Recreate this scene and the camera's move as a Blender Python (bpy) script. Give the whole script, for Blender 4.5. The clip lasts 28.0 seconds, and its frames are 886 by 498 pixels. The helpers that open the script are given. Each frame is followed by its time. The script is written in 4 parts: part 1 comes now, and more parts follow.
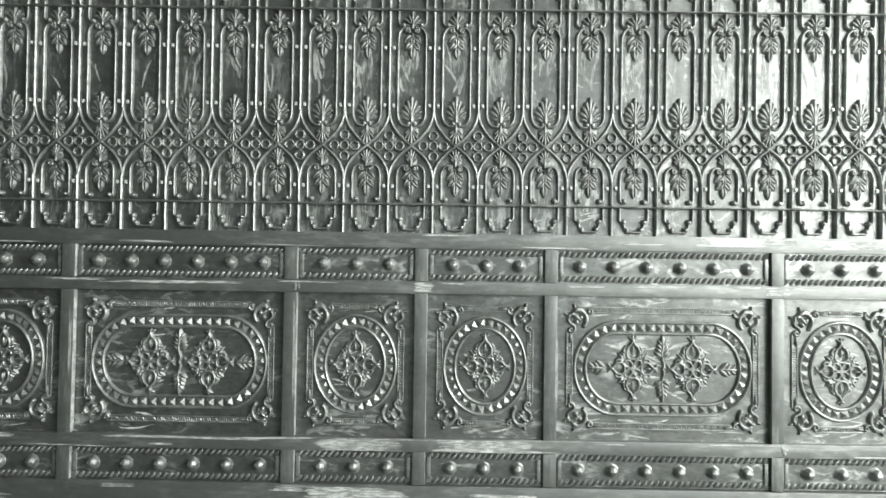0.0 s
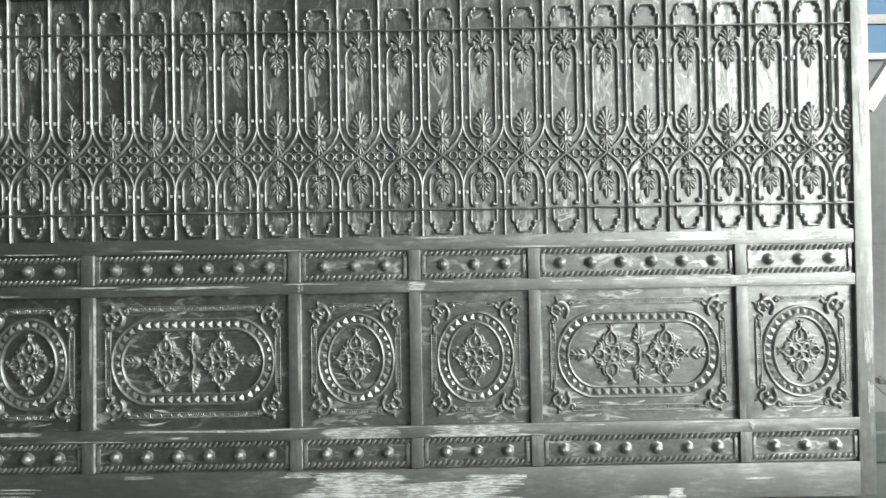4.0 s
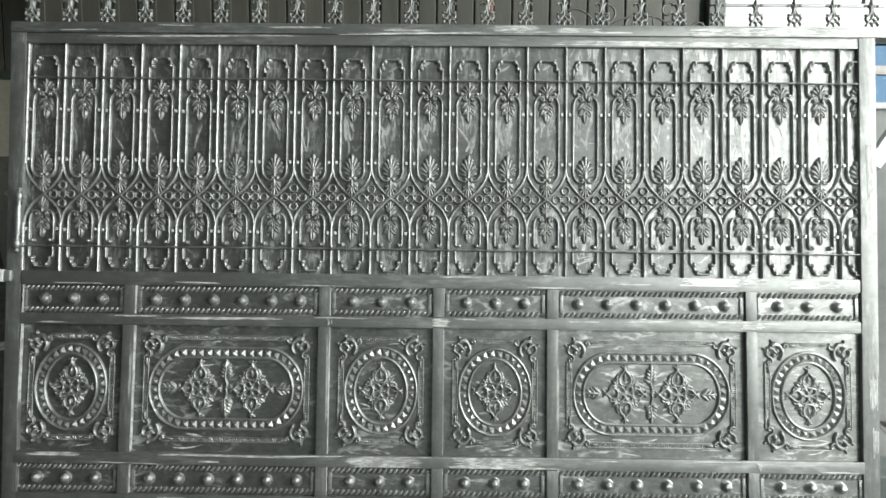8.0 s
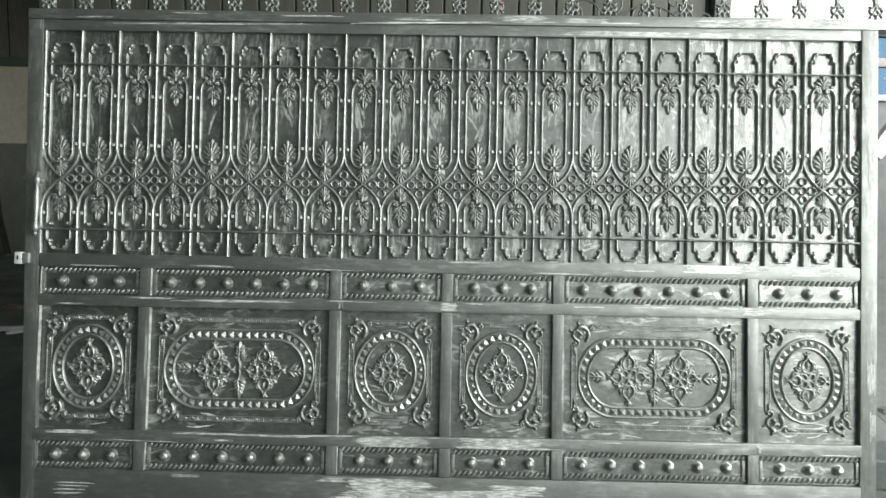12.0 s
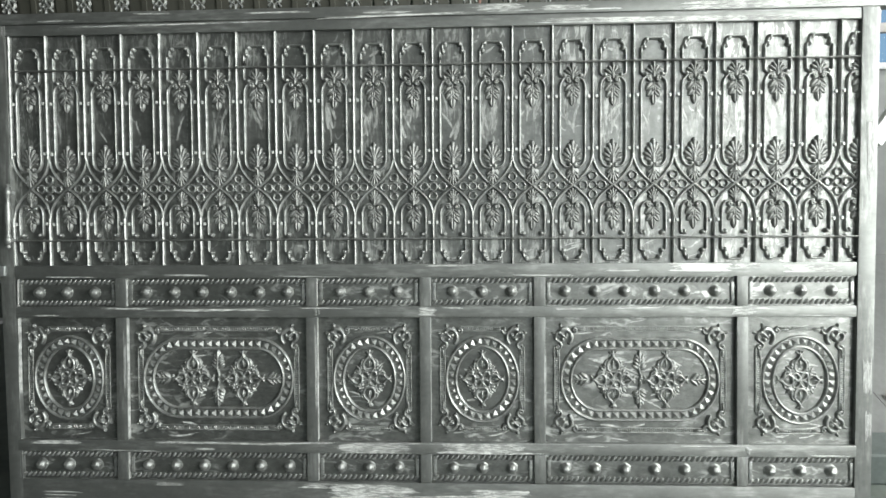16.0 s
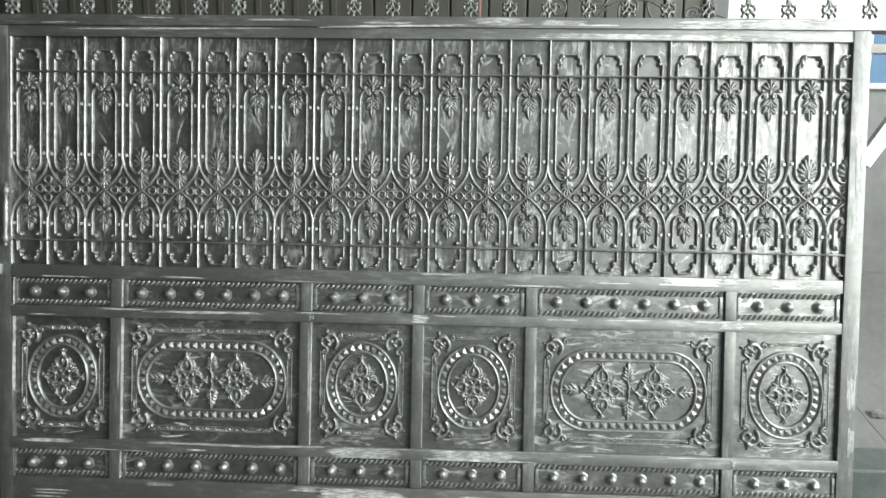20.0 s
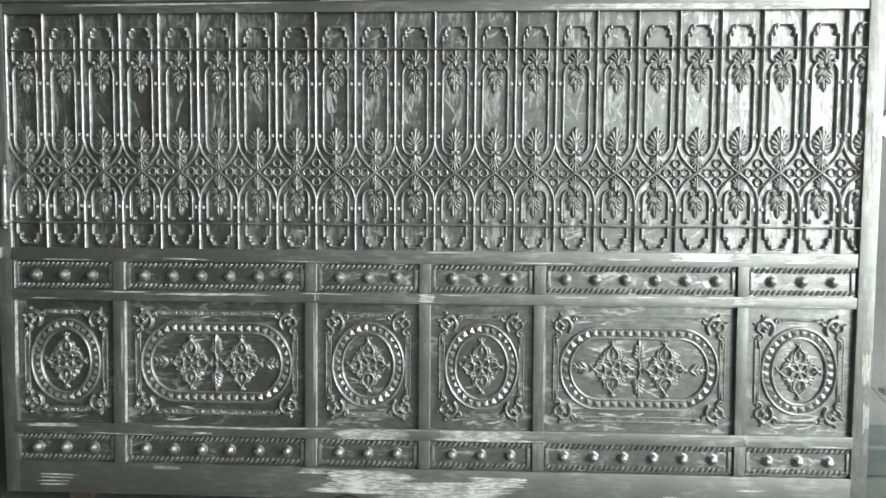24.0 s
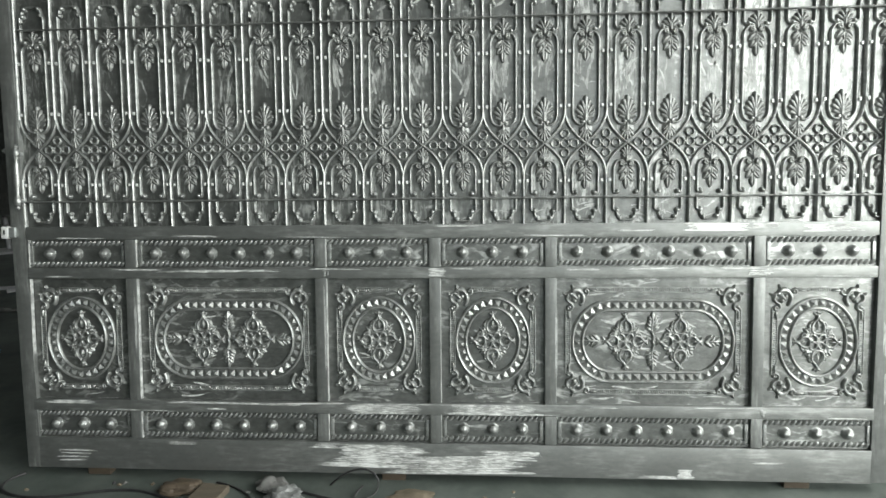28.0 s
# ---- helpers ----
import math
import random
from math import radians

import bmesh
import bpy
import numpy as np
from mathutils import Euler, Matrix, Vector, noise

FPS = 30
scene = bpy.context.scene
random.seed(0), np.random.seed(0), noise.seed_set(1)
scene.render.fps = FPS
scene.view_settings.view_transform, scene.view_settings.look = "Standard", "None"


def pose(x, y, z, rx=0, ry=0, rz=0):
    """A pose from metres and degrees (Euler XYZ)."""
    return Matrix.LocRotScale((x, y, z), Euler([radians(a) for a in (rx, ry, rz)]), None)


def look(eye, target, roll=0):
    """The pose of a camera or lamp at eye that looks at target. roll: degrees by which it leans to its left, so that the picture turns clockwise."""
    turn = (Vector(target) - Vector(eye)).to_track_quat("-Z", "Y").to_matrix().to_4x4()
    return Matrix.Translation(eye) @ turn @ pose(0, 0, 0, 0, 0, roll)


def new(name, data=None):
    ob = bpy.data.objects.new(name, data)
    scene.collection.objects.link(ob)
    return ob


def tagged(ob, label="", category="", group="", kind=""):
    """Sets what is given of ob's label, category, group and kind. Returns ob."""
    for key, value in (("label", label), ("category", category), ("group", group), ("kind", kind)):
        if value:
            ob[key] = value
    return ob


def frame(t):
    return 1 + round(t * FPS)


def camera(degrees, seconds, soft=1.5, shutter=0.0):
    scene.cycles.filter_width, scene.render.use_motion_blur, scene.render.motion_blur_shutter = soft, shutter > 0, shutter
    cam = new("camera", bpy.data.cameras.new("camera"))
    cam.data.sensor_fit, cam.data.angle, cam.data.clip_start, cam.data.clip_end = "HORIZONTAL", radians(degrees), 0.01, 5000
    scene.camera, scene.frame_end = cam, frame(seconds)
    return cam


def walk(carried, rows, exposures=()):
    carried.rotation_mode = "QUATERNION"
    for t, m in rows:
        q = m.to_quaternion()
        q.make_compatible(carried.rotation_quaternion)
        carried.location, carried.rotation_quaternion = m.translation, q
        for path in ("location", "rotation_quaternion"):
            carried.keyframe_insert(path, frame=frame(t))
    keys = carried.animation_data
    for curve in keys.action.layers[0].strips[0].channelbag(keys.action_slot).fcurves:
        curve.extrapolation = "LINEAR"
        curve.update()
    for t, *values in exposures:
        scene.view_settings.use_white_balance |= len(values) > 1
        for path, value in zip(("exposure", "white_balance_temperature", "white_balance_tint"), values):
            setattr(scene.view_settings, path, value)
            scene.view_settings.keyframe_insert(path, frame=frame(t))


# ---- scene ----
cam = camera(69.8, 28.0, 1.6)
PATH = [
    (0, (0.0827, -2.3114, 0.9730), (0.0648, -0.3121, 1.0250), 0.82),
    (0.5, (0.0772, -2.3228, 0.9515), (0.0570, -0.3232, 0.9832), 0.91),
    (1, (0.0678, -2.3259, 0.9516), (0.0339, -0.3265, 0.9901), 1.09),
    (1.5, (0.0868, -2.3218, 0.9598), (0.0800, -0.3221, 0.9953), -1.15),
    (2, (0.0886, -2.3127, 0.9851), (0.0895, -0.3131, 1.0236), -1.35),
    (2.5, (0.0906, -2.3123, 0.9816), (0.0925, -0.3129, 1.0330), -1.00),
    (4.5, (0.0937, -2.5750, 0.9821), (0.0991, -0.5758, 1.0375), -1.01),
    (5, (0.0712, -2.6013, 1.0139), (0.0535, -0.6038, 1.1129), 0.69),
    (5.5, (0.0502, -2.6181, 1.0368), (0.0198, -0.6218, 1.1544), 1.46),
    (6, (0.0438, -2.6273, 1.0400), (0.0298, -0.6305, 1.1518), 1.66),
    (6.5, (0.0338, -2.6357, 1.0330), (0.0084, -0.6389, 1.1448), 1.63),
    (7, (0.0316, -2.6329, 1.0138), (0.0111, -0.6345, 1.0900), 1.00),
    (7.5, (0.0367, -2.6315, 1.0305), (0.0260, -0.6331, 1.1089), 0.71),
    (8, (0.0281, -2.6462, 1.0486), (0.0065, -0.6495, 1.1621), 0.65),
    (8.5, (0.0177, -2.6603, 1.0378), (-0.0028, -0.6623, 1.1263), 1.13),
    (9, (0.0080, -2.6681, 1.0369), (-0.0150, -0.6699, 1.1181), 0.94),
    (9.5, (0.0009, -2.6763, 1.0246), (-0.0356, -0.6779, 1.0947), 1.24),
    (10, (0.0029, -2.6824, 1.0205), (-0.0220, -0.6843, 1.1032), 0.92),
    (10.5, (0.0031, -2.6911, 1.0457), (-0.0196, -0.6935, 1.1403), 0.97),
    (11, (-0.0034, -2.6932, 1.0434), (-0.0225, -0.6967, 1.1594), 1.05),
    (11.5, (0.0006, -2.6995, 1.0266), (-0.0299, -0.7020, 1.1222), 0.93),
    (12, (-0.0039, -2.7039, 1.0240), (-0.0282, -0.7058, 1.1085), 1.06),
    (12.5, (0.0008, -2.6978, 1.0156), (-0.0281, -0.6989, 1.0757), 0.62),
    (14.5, (0.0203, -2.6197, 1.0113), (0.0097, -0.6213, 1.0896), -0.10),
    (15, (0.0274, -2.5813, 1.0071), (0.0403, -0.5824, 1.0716), -0.06),
    (15.5, (0.0308, -2.5606, 0.9832), (0.0554, -0.5616, 1.0431), -0.01),
    (15.6, (0.0308, -2.5606, 0.9831), (0.0518, -0.5616, 1.0408), 0.05),
    (15.7, (0.1796, -2.6269, 1.1941), (0.0843, -0.6295, 1.1601), -0.14),
    (16, (0.1774, -2.6234, 1.1936), (0.0885, -0.6256, 1.1617), -0.38),
    (16.5, (0.1725, -2.6265, 1.1889), (0.0745, -0.6292, 1.1552), -0.41),
    (17, (0.1739, -2.6346, 1.1914), (0.0685, -0.6375, 1.1685), -0.27),
    (17.5, (0.1544, -2.6475, 1.1876), (0.0302, -0.6516, 1.1539), 0.76),
    (18, (0.1439, -2.6488, 1.1827), (-0.0028, -0.6546, 1.1448), 1.39),
    (18.5, (0.1501, -2.6509, 1.1819), (0.0146, -0.6561, 1.1336), 1.69),
    (19, (0.1677, -2.6569, 1.1934), (0.0725, -0.6593, 1.1697), 1.51),
    (19.5, (0.1750, -2.6593, 1.2025), (0.0975, -0.6611, 1.1695), 1.26),
    (20, (0.1744, -2.6560, 1.2200), (0.1057, -0.6573, 1.1965), 1.08),
    (20.5, (0.1788, -2.6550, 1.2412), (0.1118, -0.6561, 1.2386), 1.03),
    (21, (0.1814, -2.6534, 1.2360), (0.1147, -0.6546, 1.2308), 0.93),
    (21.5, (0.1879, -2.6516, 1.2197), (0.1381, -0.6523, 1.1988), 0.61),
    (23.5, (0.1580, -2.6161, 1.1798), (0.0768, -0.6187, 1.1157), 0.44),
    (24, (0.1607, -2.6087, 1.1856), (0.0823, -0.6113, 1.1183), 0.39),
    (24.5, (0.1388, -2.6108, 1.1896), (-0.0284, -0.6182, 1.1501), 0.19),
    (25, (0.1573, -2.6061, 1.1973), (0.0085, -0.6121, 1.1551), 0.43),
    (25.5, (0.1824, -2.5995, 1.1997), (0.0571, -0.6036, 1.1721), 1.05),
    (26, (0.2180, -2.5942, 1.2003), (0.1372, -0.5961, 1.1650), -0.14),
    (26.5, (0.2377, -2.5931, 1.1914), (0.1729, -0.5945, 1.1504), -0.56),
    (27, (0.2318, -2.5903, 1.1848), (0.1530, -0.5926, 1.1316), -0.33),
    (27.5, (0.2185, -2.5868, 1.1555), (0.1262, -0.5907, 1.0720), -0.44),
    (28, (0.1966, -2.5853, 1.1371), (0.0602, -0.5933, 1.0227), -0.50),
]
# the rows are laid out on the gate's own plane; the gate leans back from its foot
LEAN = 8.0
LEANING = pose(0, 0, 0, -LEAN, 0, 0)
walk(cam, [(t, LEANING @ look(eye, target, roll)) for t, eye, target, roll in PATH])

# ---- world and light ----
world = bpy.data.worlds.new("sky")
scene.world = world
world.use_nodes = True
wn = world.node_tree
sky = wn.nodes.new("ShaderNodeTexSky")
sky.sky_type, sky.sun_disc = "NISHITA", False
sky.sun_elevation, sky.sun_rotation = radians(42), radians(120)
wn.links.new(sky.outputs[0], wn.nodes["Background"].inputs[0])
wn.nodes["Background"].inputs[1].default_value = 0.09
sun_data = bpy.data.lights.new("sun", "SUN")
sun_data.energy, sun_data.angle, sun_data.color = 1.2, radians(12), (1.0, 0.96, 0.9)
sun = new("sun", sun_data)
sun.matrix_world = look((12, -3, 11), (0, -3, 0))


def opening_lamp(name, eye, target, sx, sz, power, color):
    """An area lamp in a shed opening; some openings are added for fill."""
    d = bpy.data.lights.new(name, "AREA")
    d.shape, d.size, d.size_y, d.energy, d.color = "RECTANGLE", sx, sz, power, color
    ob = new(name, d)
    ob.matrix_world = look(eye, target)
    return ob


opening_lamp("daylight_yard", (4.55, -3.3, 2.75), (0.4, -2.6, 1.6), 5.6, 4.2, 815, (0.965, 1.0, 0.96))
# added frontal fill from the south, to lift the gate's middle
opening_lamp("fill_south", (2.9, -7.55, 3.3), (2.6, 0, 1.9), 3.1, 3.8, 62, (0.965, 1.0, 0.96))
# added fill lamp, to lighten the cladding and wall at the right
opening_lamp("fill_side", (4.57, 0.4, 3.0), (1.5, 1.8, 2.7), 1.6, 1.3, 130, (0.965, 1.0, 0.965))
# added fill lamp in an unseen opening, to brighten the cream back wall
opening_lamp("fill_back_room", (-9.97, 5.5, 2.3), (-6, 9, 3.2), 2.4, 1.6, 50, (1.0, 1.0, 0.93))


# ---- materials ----
def material(name):
    m = bpy.data.materials.new(name)
    m.use_nodes = True
    return m, m.node_tree, m.node_tree.nodes["Principled BSDF"]


def node(tree, kind, **values):
    n = tree.nodes.new(kind)
    for k, v in values.items():
        n.inputs[k.replace("_", " ")].default_value = v
    return n


def noise_at(tree, scale, stretch=(1, 1, 1), turn=(0, 0, 0), detail=4.0, rough=0.6, shift=(0, 0, 0), curl=0.0):
    """Noise in world metres, stretched and turned."""
    geo = tree.nodes.new("ShaderNodeNewGeometry")
    mp = tree.nodes.new("ShaderNodeMapping")
    mp.inputs["Scale"].default_value = stretch
    mp.inputs["Rotation"].default_value = [radians(a) for a in turn]
    mp.inputs["Location"].default_value = shift
    tree.links.new(geo.outputs["Position"], mp.inputs["Vector"])
    n = node(tree, "ShaderNodeTexNoise", Scale=scale, Detail=detail, Roughness=rough, Distortion=curl)
    tree.links.new(mp.outputs[0], n.inputs["Vector"])
    return n.outputs["Fac"]


def ramp(tree, fac, stops):
    r = tree.nodes.new("ShaderNodeValToRGB")
    e = r.color_ramp.elements
    while len(e) < len(stops):
        e.new(0.5)
    for el, (p, c) in zip(e, stops):
        el.position = p
        el.color = (c, c, c, 1) if isinstance(c, (int, float)) else (*c, 1)
    tree.links.new(fac, r.inputs[0])
    return r.outputs[0]


def mix(tree, fac, a, b, kind="MIX"):
    n = tree.nodes.new("ShaderNodeMix")
    n.data_type, n.blend_type = "RGBA", kind
    for sock, v in ((n.inputs[0], fac), (n.inputs[6], a), (n.inputs[7], b)):
        if isinstance(v, (int, float)):
            sock.default_value = v
        elif isinstance(v, tuple):
            sock.default_value = (*v, 1)
        else:
            tree.links.new(v, sock)
    return n.outputs[2]


def bump(tree, bsdf, height, strength, distance):
    b = node(tree, "ShaderNodeBump", Strength=strength, Distance=distance)
    tree.links.new(height, b.inputs["Height"])
    tree.links.new(b.outputs[0], bsdf.inputs["Normal"])


def steel(name, dark, light, metal, rough, streak, turn, cover=(0.5, 0.64), scribble=0.0, grime=0.5, grainy=0.3, dent=0.1, curl=0.0):
    """Bare steel with grinding marks, smeared primer and scribbled scratches; streaks run along their longest axis."""
    m, t, b = material(name)
    grain = noise_at(t, 70, tuple(1 + (v - 1) * 0.3 for v in streak), turn, 5, 0.65)
    big = noise_at(t, 3.4, (1, 1, 1), (0, 0, 0), 5, 0.62, (0.4, 0, 2.2))
    marks = noise_at(t, 11, streak, turn, 4, 0.6, (3.1, 0, 1.7), curl)
    blot = noise_at(t, 26, (1, 1, 1.6), (0, 0, 0), 4, 0.6, (5.2, 0, 0.3))
    mask = ramp(t, marks, ((cover[0], 0.0), (cover[1], 1.0)))
    if scribble:
        cross = noise_at(t, 8, (7, 1, 1), (0, -32, 0), 4, 0.6, (1.3, 0, 6.1))
        mask = mix(t, 1.0, mask, ramp(t, cross, ((0.54, 0.0), (0.62, 1.0))), "LIGHTEN")
    both = mix(t, 1.0, mask, ramp(t, big, ((0.44, 0.05), (0.6, 1.0))), "MULTIPLY")
    if scribble:
        line = noise_at(t, 4.5, (2.4, 1, 1), (0, 22, 0), 1.5, 0.5, (9.0, 0, 4.0))
        thin = ramp(t, line, ((0.488, 0.0), (0.5, scribble), (0.512, 0.0)))
        thin = mix(t, 1.0, thin, ramp(t, blot, ((0.46, 0.0), (0.58, 1.0))), "MULTIPLY")
        both = mix(t, 1.0, both, thin, "ADD")
    base = mix(t, both, dark, light)
    base = mix(t, grime, base, ramp(t, blot, ((0.34, 0.35), (0.6, 1.0))), "MULTIPLY")
    base = mix(t, grainy, base, ramp(t, grain, ((0.3, 0.45), (0.7, 1.0))), "MULTIPLY")
    t.links.new(base, b.inputs["Base Color"])
    r = mix(t, both, ramp(t, big, ((0.3, rough * 0.8), (0.7, rough * 1.25))), (0.5, 0.5, 0.5))
    t.links.new(r, b.inputs["Roughness"])
    b.inputs["Metallic"].default_value = metal
    low = node(t, "ShaderNodeBump", Strength=dent, Distance=0.004)
    t.links.new(blot, low.inputs["Height"])
    fine = node(t, "ShaderNodeBump", Strength=0.2, Distance=0.001)
    t.links.new(grain, fine.inputs["Height"])
    t.links.new(low.outputs[0], fine.inputs["Normal"])
    t.links.new(fine.outputs[0], b.inputs["Normal"])
    return m


SHEET = steel("steel_sheet", (0.218, 0.225, 0.216), (0.55, 0.56, 0.54), 0.8, 0.43, (5, 1, 1.2), (0, 38, 0), (0.51, 0.6), 0.9, 0.4, 0.15, 0.25, 0.8)
RAIL = steel("steel_rail", (0.18, 0.187, 0.179), (0.33, 0.34, 0.327), 0.55, 0.46, (1, 1, 6), (0, 0, 0), (0.42, 0.7), 0.0, 0.2, 0.12)
POST = steel("steel_post", (0.18, 0.187, 0.179), (0.33, 0.34, 0.327), 0.55, 0.46, (6, 1, 1), (0, 0, 0), (0.42, 0.7), 0.0, 0.2, 0.12)
PRESSED = steel("pressed_steel", (0.22, 0.227, 0.217), (0.68, 0.69, 0.67), 0.78, 0.41, (1, 1, 2.6), (0, 24, 0), (0.515, 0.65), 0.0, 0.45, 0.2, 0.5, 1.1)
CAST = steel("cast_steel", (0.36, 0.37, 0.357), (0.53, 0.54, 0.525), 0.7, 0.42, (1, 1, 1), (0, 0, 0), (0.5, 0.75), 0.0, 0.55, 0.25, 0.4)
LEAF = steel("cast_leaf_steel", (0.255, 0.262, 0.252), (0.41, 0.42, 0.405), 0.62, 0.47, (1, 1, 1), (0, 0, 0), (0.48, 0.7), 0.0, 0.6, 0.3, 0.45)


def plain(name, a, b2, rough, scale=8, metal=0.0, stretch=(1, 1, 1), bumpy=0.2):
    m, t, b = material(name)
    n1 = noise_at(t, scale, stretch, detail=6)
    n2 = noise_at(t, scale * 9, stretch, detail=3)
    base = mix(t, ramp(t, n1, ((0.35, 0.0), (0.68, 1.0))), a, b2)
    base = mix(t, 0.35, base, ramp(t, n2, ((0.3, 0.5), (0.7, 1.0))), "MULTIPLY")
    t.links.new(base, b.inputs["Base Color"])
    b.inputs["Roughness"].default_value = rough
    b.inputs["Metallic"].default_value = metal
    bump(t, b, n2, bumpy, 0.002)
    return m


BAG = plain("grimy_plastic", (0.1, 0.104, 0.1), (0.27, 0.277, 0.27), 0.35, 24)


def primer(name, stretch, light, cover=(0.44, 0.57)):
    """White primer brushed thinly over grey steel."""
    m, t, b = material(name)
    thin = noise_at(t, 30, stretch, (0, 4, 0), 5, 0.7)
    patch = noise_at(t, 9, (1, 1, 1), detail=3)
    both = mix(t, 0.35, thin, patch)
    t.links.new(mix(t, ramp(t, both, ((cover[0], 0.0), (cover[1], 1.0))), (0.25, 0.255, 0.245), light), b.inputs["Base Color"])
    b.inputs["Roughness"].default_value = 0.55
    bump(t, b, thin, 0.3, 0.001)
    return m


PUTTY, PUTTY_UP = primer("white_primer", (1, 1, 7), (0.66, 0.67, 0.65)), primer("thin_primer_lit_sides", (7, 1, 1), (0.5, 0.51, 0.495))
PUTTY_THICK = primer("thick_primer", (1, 1, 7), (0.78, 0.79, 0.77), (0.3, 0.46))
CONCRETE = plain("concrete_floor", (0.046, 0.058, 0.05), (0.105, 0.12, 0.108), 0.75, 2.5)
WALL_GREY = plain("grey_render", (0.15, 0.154, 0.152), (0.185, 0.19, 0.187), 0.9, 1.5)
PLATE_GREY = plain("dull_grey_plate", (0.11, 0.113, 0.11), (0.14, 0.143, 0.14), 0.7, 3)
# darkened and greened for what the steel mirrors from unseen walls
WALL_DARK = plain("dark_green_wall", (0.04, 0.058, 0.046), (0.066, 0.088, 0.072), 0.9, 1.5)
WALL_GREEN = plain("green_grey_render", (0.15, 0.18, 0.16), (0.19, 0.22, 0.2), 0.9, 1.5)
WALL_CREAM = plain("cream_wall", (0.42, 0.41, 0.34), (0.5, 0.48, 0.4), 0.9, 1.5)
WALL_DADO = plain("grimy_dado", (0.1, 0.106, 0.094), (0.14, 0.147, 0.13), 0.8, 1.5)
CLAD = plain("cladding_paint", (0.056, 0.057, 0.046), (0.085, 0.085, 0.07), 0.55, 4, stretch=(2, 2, 0.4))
ROOF = plain("roof_sheet", (0.15, 0.155, 0.15), (0.2, 0.205, 0.2), 0.6, 2)
EARTH = plain("yard_ground", (0.3, 0.28, 0.24), (0.4, 0.37, 0.32), 0.95, 1)
WHITE_STEEL = plain("white_painted_steel", (0.75, 0.76, 0.75), (0.62, 0.63, 0.62), 0.45, 6)
BLUE = plain("blue_paint", (0.1, 0.3, 0.55), (0.16, 0.4, 0.65), 0.5, 5)
FRAME_GREY = plain("grey_frame_paint", (0.3, 0.3, 0.31), (0.38, 0.38, 0.39), 0.5, 8)
FRAME_BROWN = plain("brown_grey_frame", (0.2, 0.185, 0.175), (0.26, 0.24, 0.225), 0.55, 8)
TAN = plain("tan_card", (0.12, 0.1, 0.068), (0.17, 0.14, 0.1), 0.8, 20)
FRAME_DARK = plain("dark_iron", (0.09, 0.095, 0.09), (0.15, 0.155, 0.15), 0.5, 20, metal=0.4)
RED = plain("rust_red_paint", (0.3, 0.16, 0.13), (0.38, 0.22, 0.18), 0.6, 20)
CRATE = plain("crate_paint", (0.07, 0.085, 0.08), (0.11, 0.125, 0.12), 0.6, 6)
OILY_WOOD = plain("oily_wood", (0.06, 0.045, 0.03), (0.1, 0.075, 0.05), 0.7, 14, stretch=(1, 6, 6))
BLACK = plain("black_rubber", (0.015, 0.015, 0.016), (0.03, 0.03, 0.03), 0.5, 20)
WOOD = plain("raw_wood", (0.085, 0.07, 0.05), (0.13, 0.108, 0.08), 0.75, 14, stretch=(1, 6, 6))
PALE_SHEET = plain("pale_painted_sheet", (0.6, 0.62, 0.62), (0.7, 0.72, 0.72), 0.5, 6)
GALV = plain("galvanised", (0.55, 0.57, 0.57), (0.68, 0.7, 0.7), 0.35, 14, metal=0.8)
CLOTH_DARK = plain("sooty_cloth", (0.025, 0.027, 0.025), (0.05, 0.052, 0.048), 0.95, 8)
CLOTH = plain("grey_cloth", (0.1, 0.1, 0.095), (0.17, 0.17, 0.16), 0.95, 8)
PLASTIC = plain("white_plastic", (0.62, 0.63, 0.62), (0.75, 0.76, 0.75), 0.35, 20)


SKY_WHITE, tr, bs = material("overcast_sky")
bs.inputs["Base Color"].default_value = (0, 0, 0, 1)
bs.inputs["Emission Color"].default_value = (0.94, 1.0, 0.98, 1)
bs.inputs["Emission Strength"].default_value = 3.0
GLASS_BLUE, tr, bs = material("blue_glass")
bs.inputs["Base Color"].default_value = (0.085, 0.14, 0.21, 1)
bs.inputs["Transmission Weight"].default_value = 1.0
bs.inputs["Roughness"].default_value = 0.12
bs.inputs["IOR"].default_value = 1.05


# ---- mesh tools ----
def mesh_from(name, bm, mat, smooth=True):
    me = bpy.data.meshes.new(name)
    bmesh.ops.recalc_face_normals(bm, faces=bm.faces)
    bm.to_mesh(me)
    bm.free()
    me.materials.append(mat)
    if smooth:
        me.shade_smooth()
        me.set_sharp_from_angle(angle=radians(38))
    return me


def part(name, bm, mat=None, parent=None, label="", smooth=True):
    me = bm if isinstance(bm, bpy.types.Mesh) else mesh_from(name, bm, mat, smooth)
    ob = new(name, me)
    ob.parent = parent
    if label:
        ob["label"] = label
    return ob


def empty(name, parent=None, at=(0, 0, 0)):
    ob = new(name)
    ob.empty_display_size = 0.05
    ob.location = at
    ob.parent = parent
    return ob


def box(bm, x0, x1, y0, y1, z0, z1, bevel=0.0):
    vs = [bm.verts.new(p) for p in ((x0, y0, z0), (x1, y0, z0), (x1, y1, z0), (x0, y1, z0),
                                    (x0, y0, z1), (x1, y0, z1), (x1, y1, z1), (x0, y1, z1))]
    fs = [bm.faces.new([vs[i] for i in f]) for f in ((0, 3, 2, 1), (4, 5, 6, 7), (0, 1, 5, 4), (1, 2, 6, 5), (2, 3, 7, 6), (3, 0, 4, 7))]
    if bevel:
        es = {e for f in fs for e in f.edges}
        bmesh.ops.bevel(bm, geom=list(es), offset=bevel, segments=2, affect="EDGES", profile=0.6)
    return bm


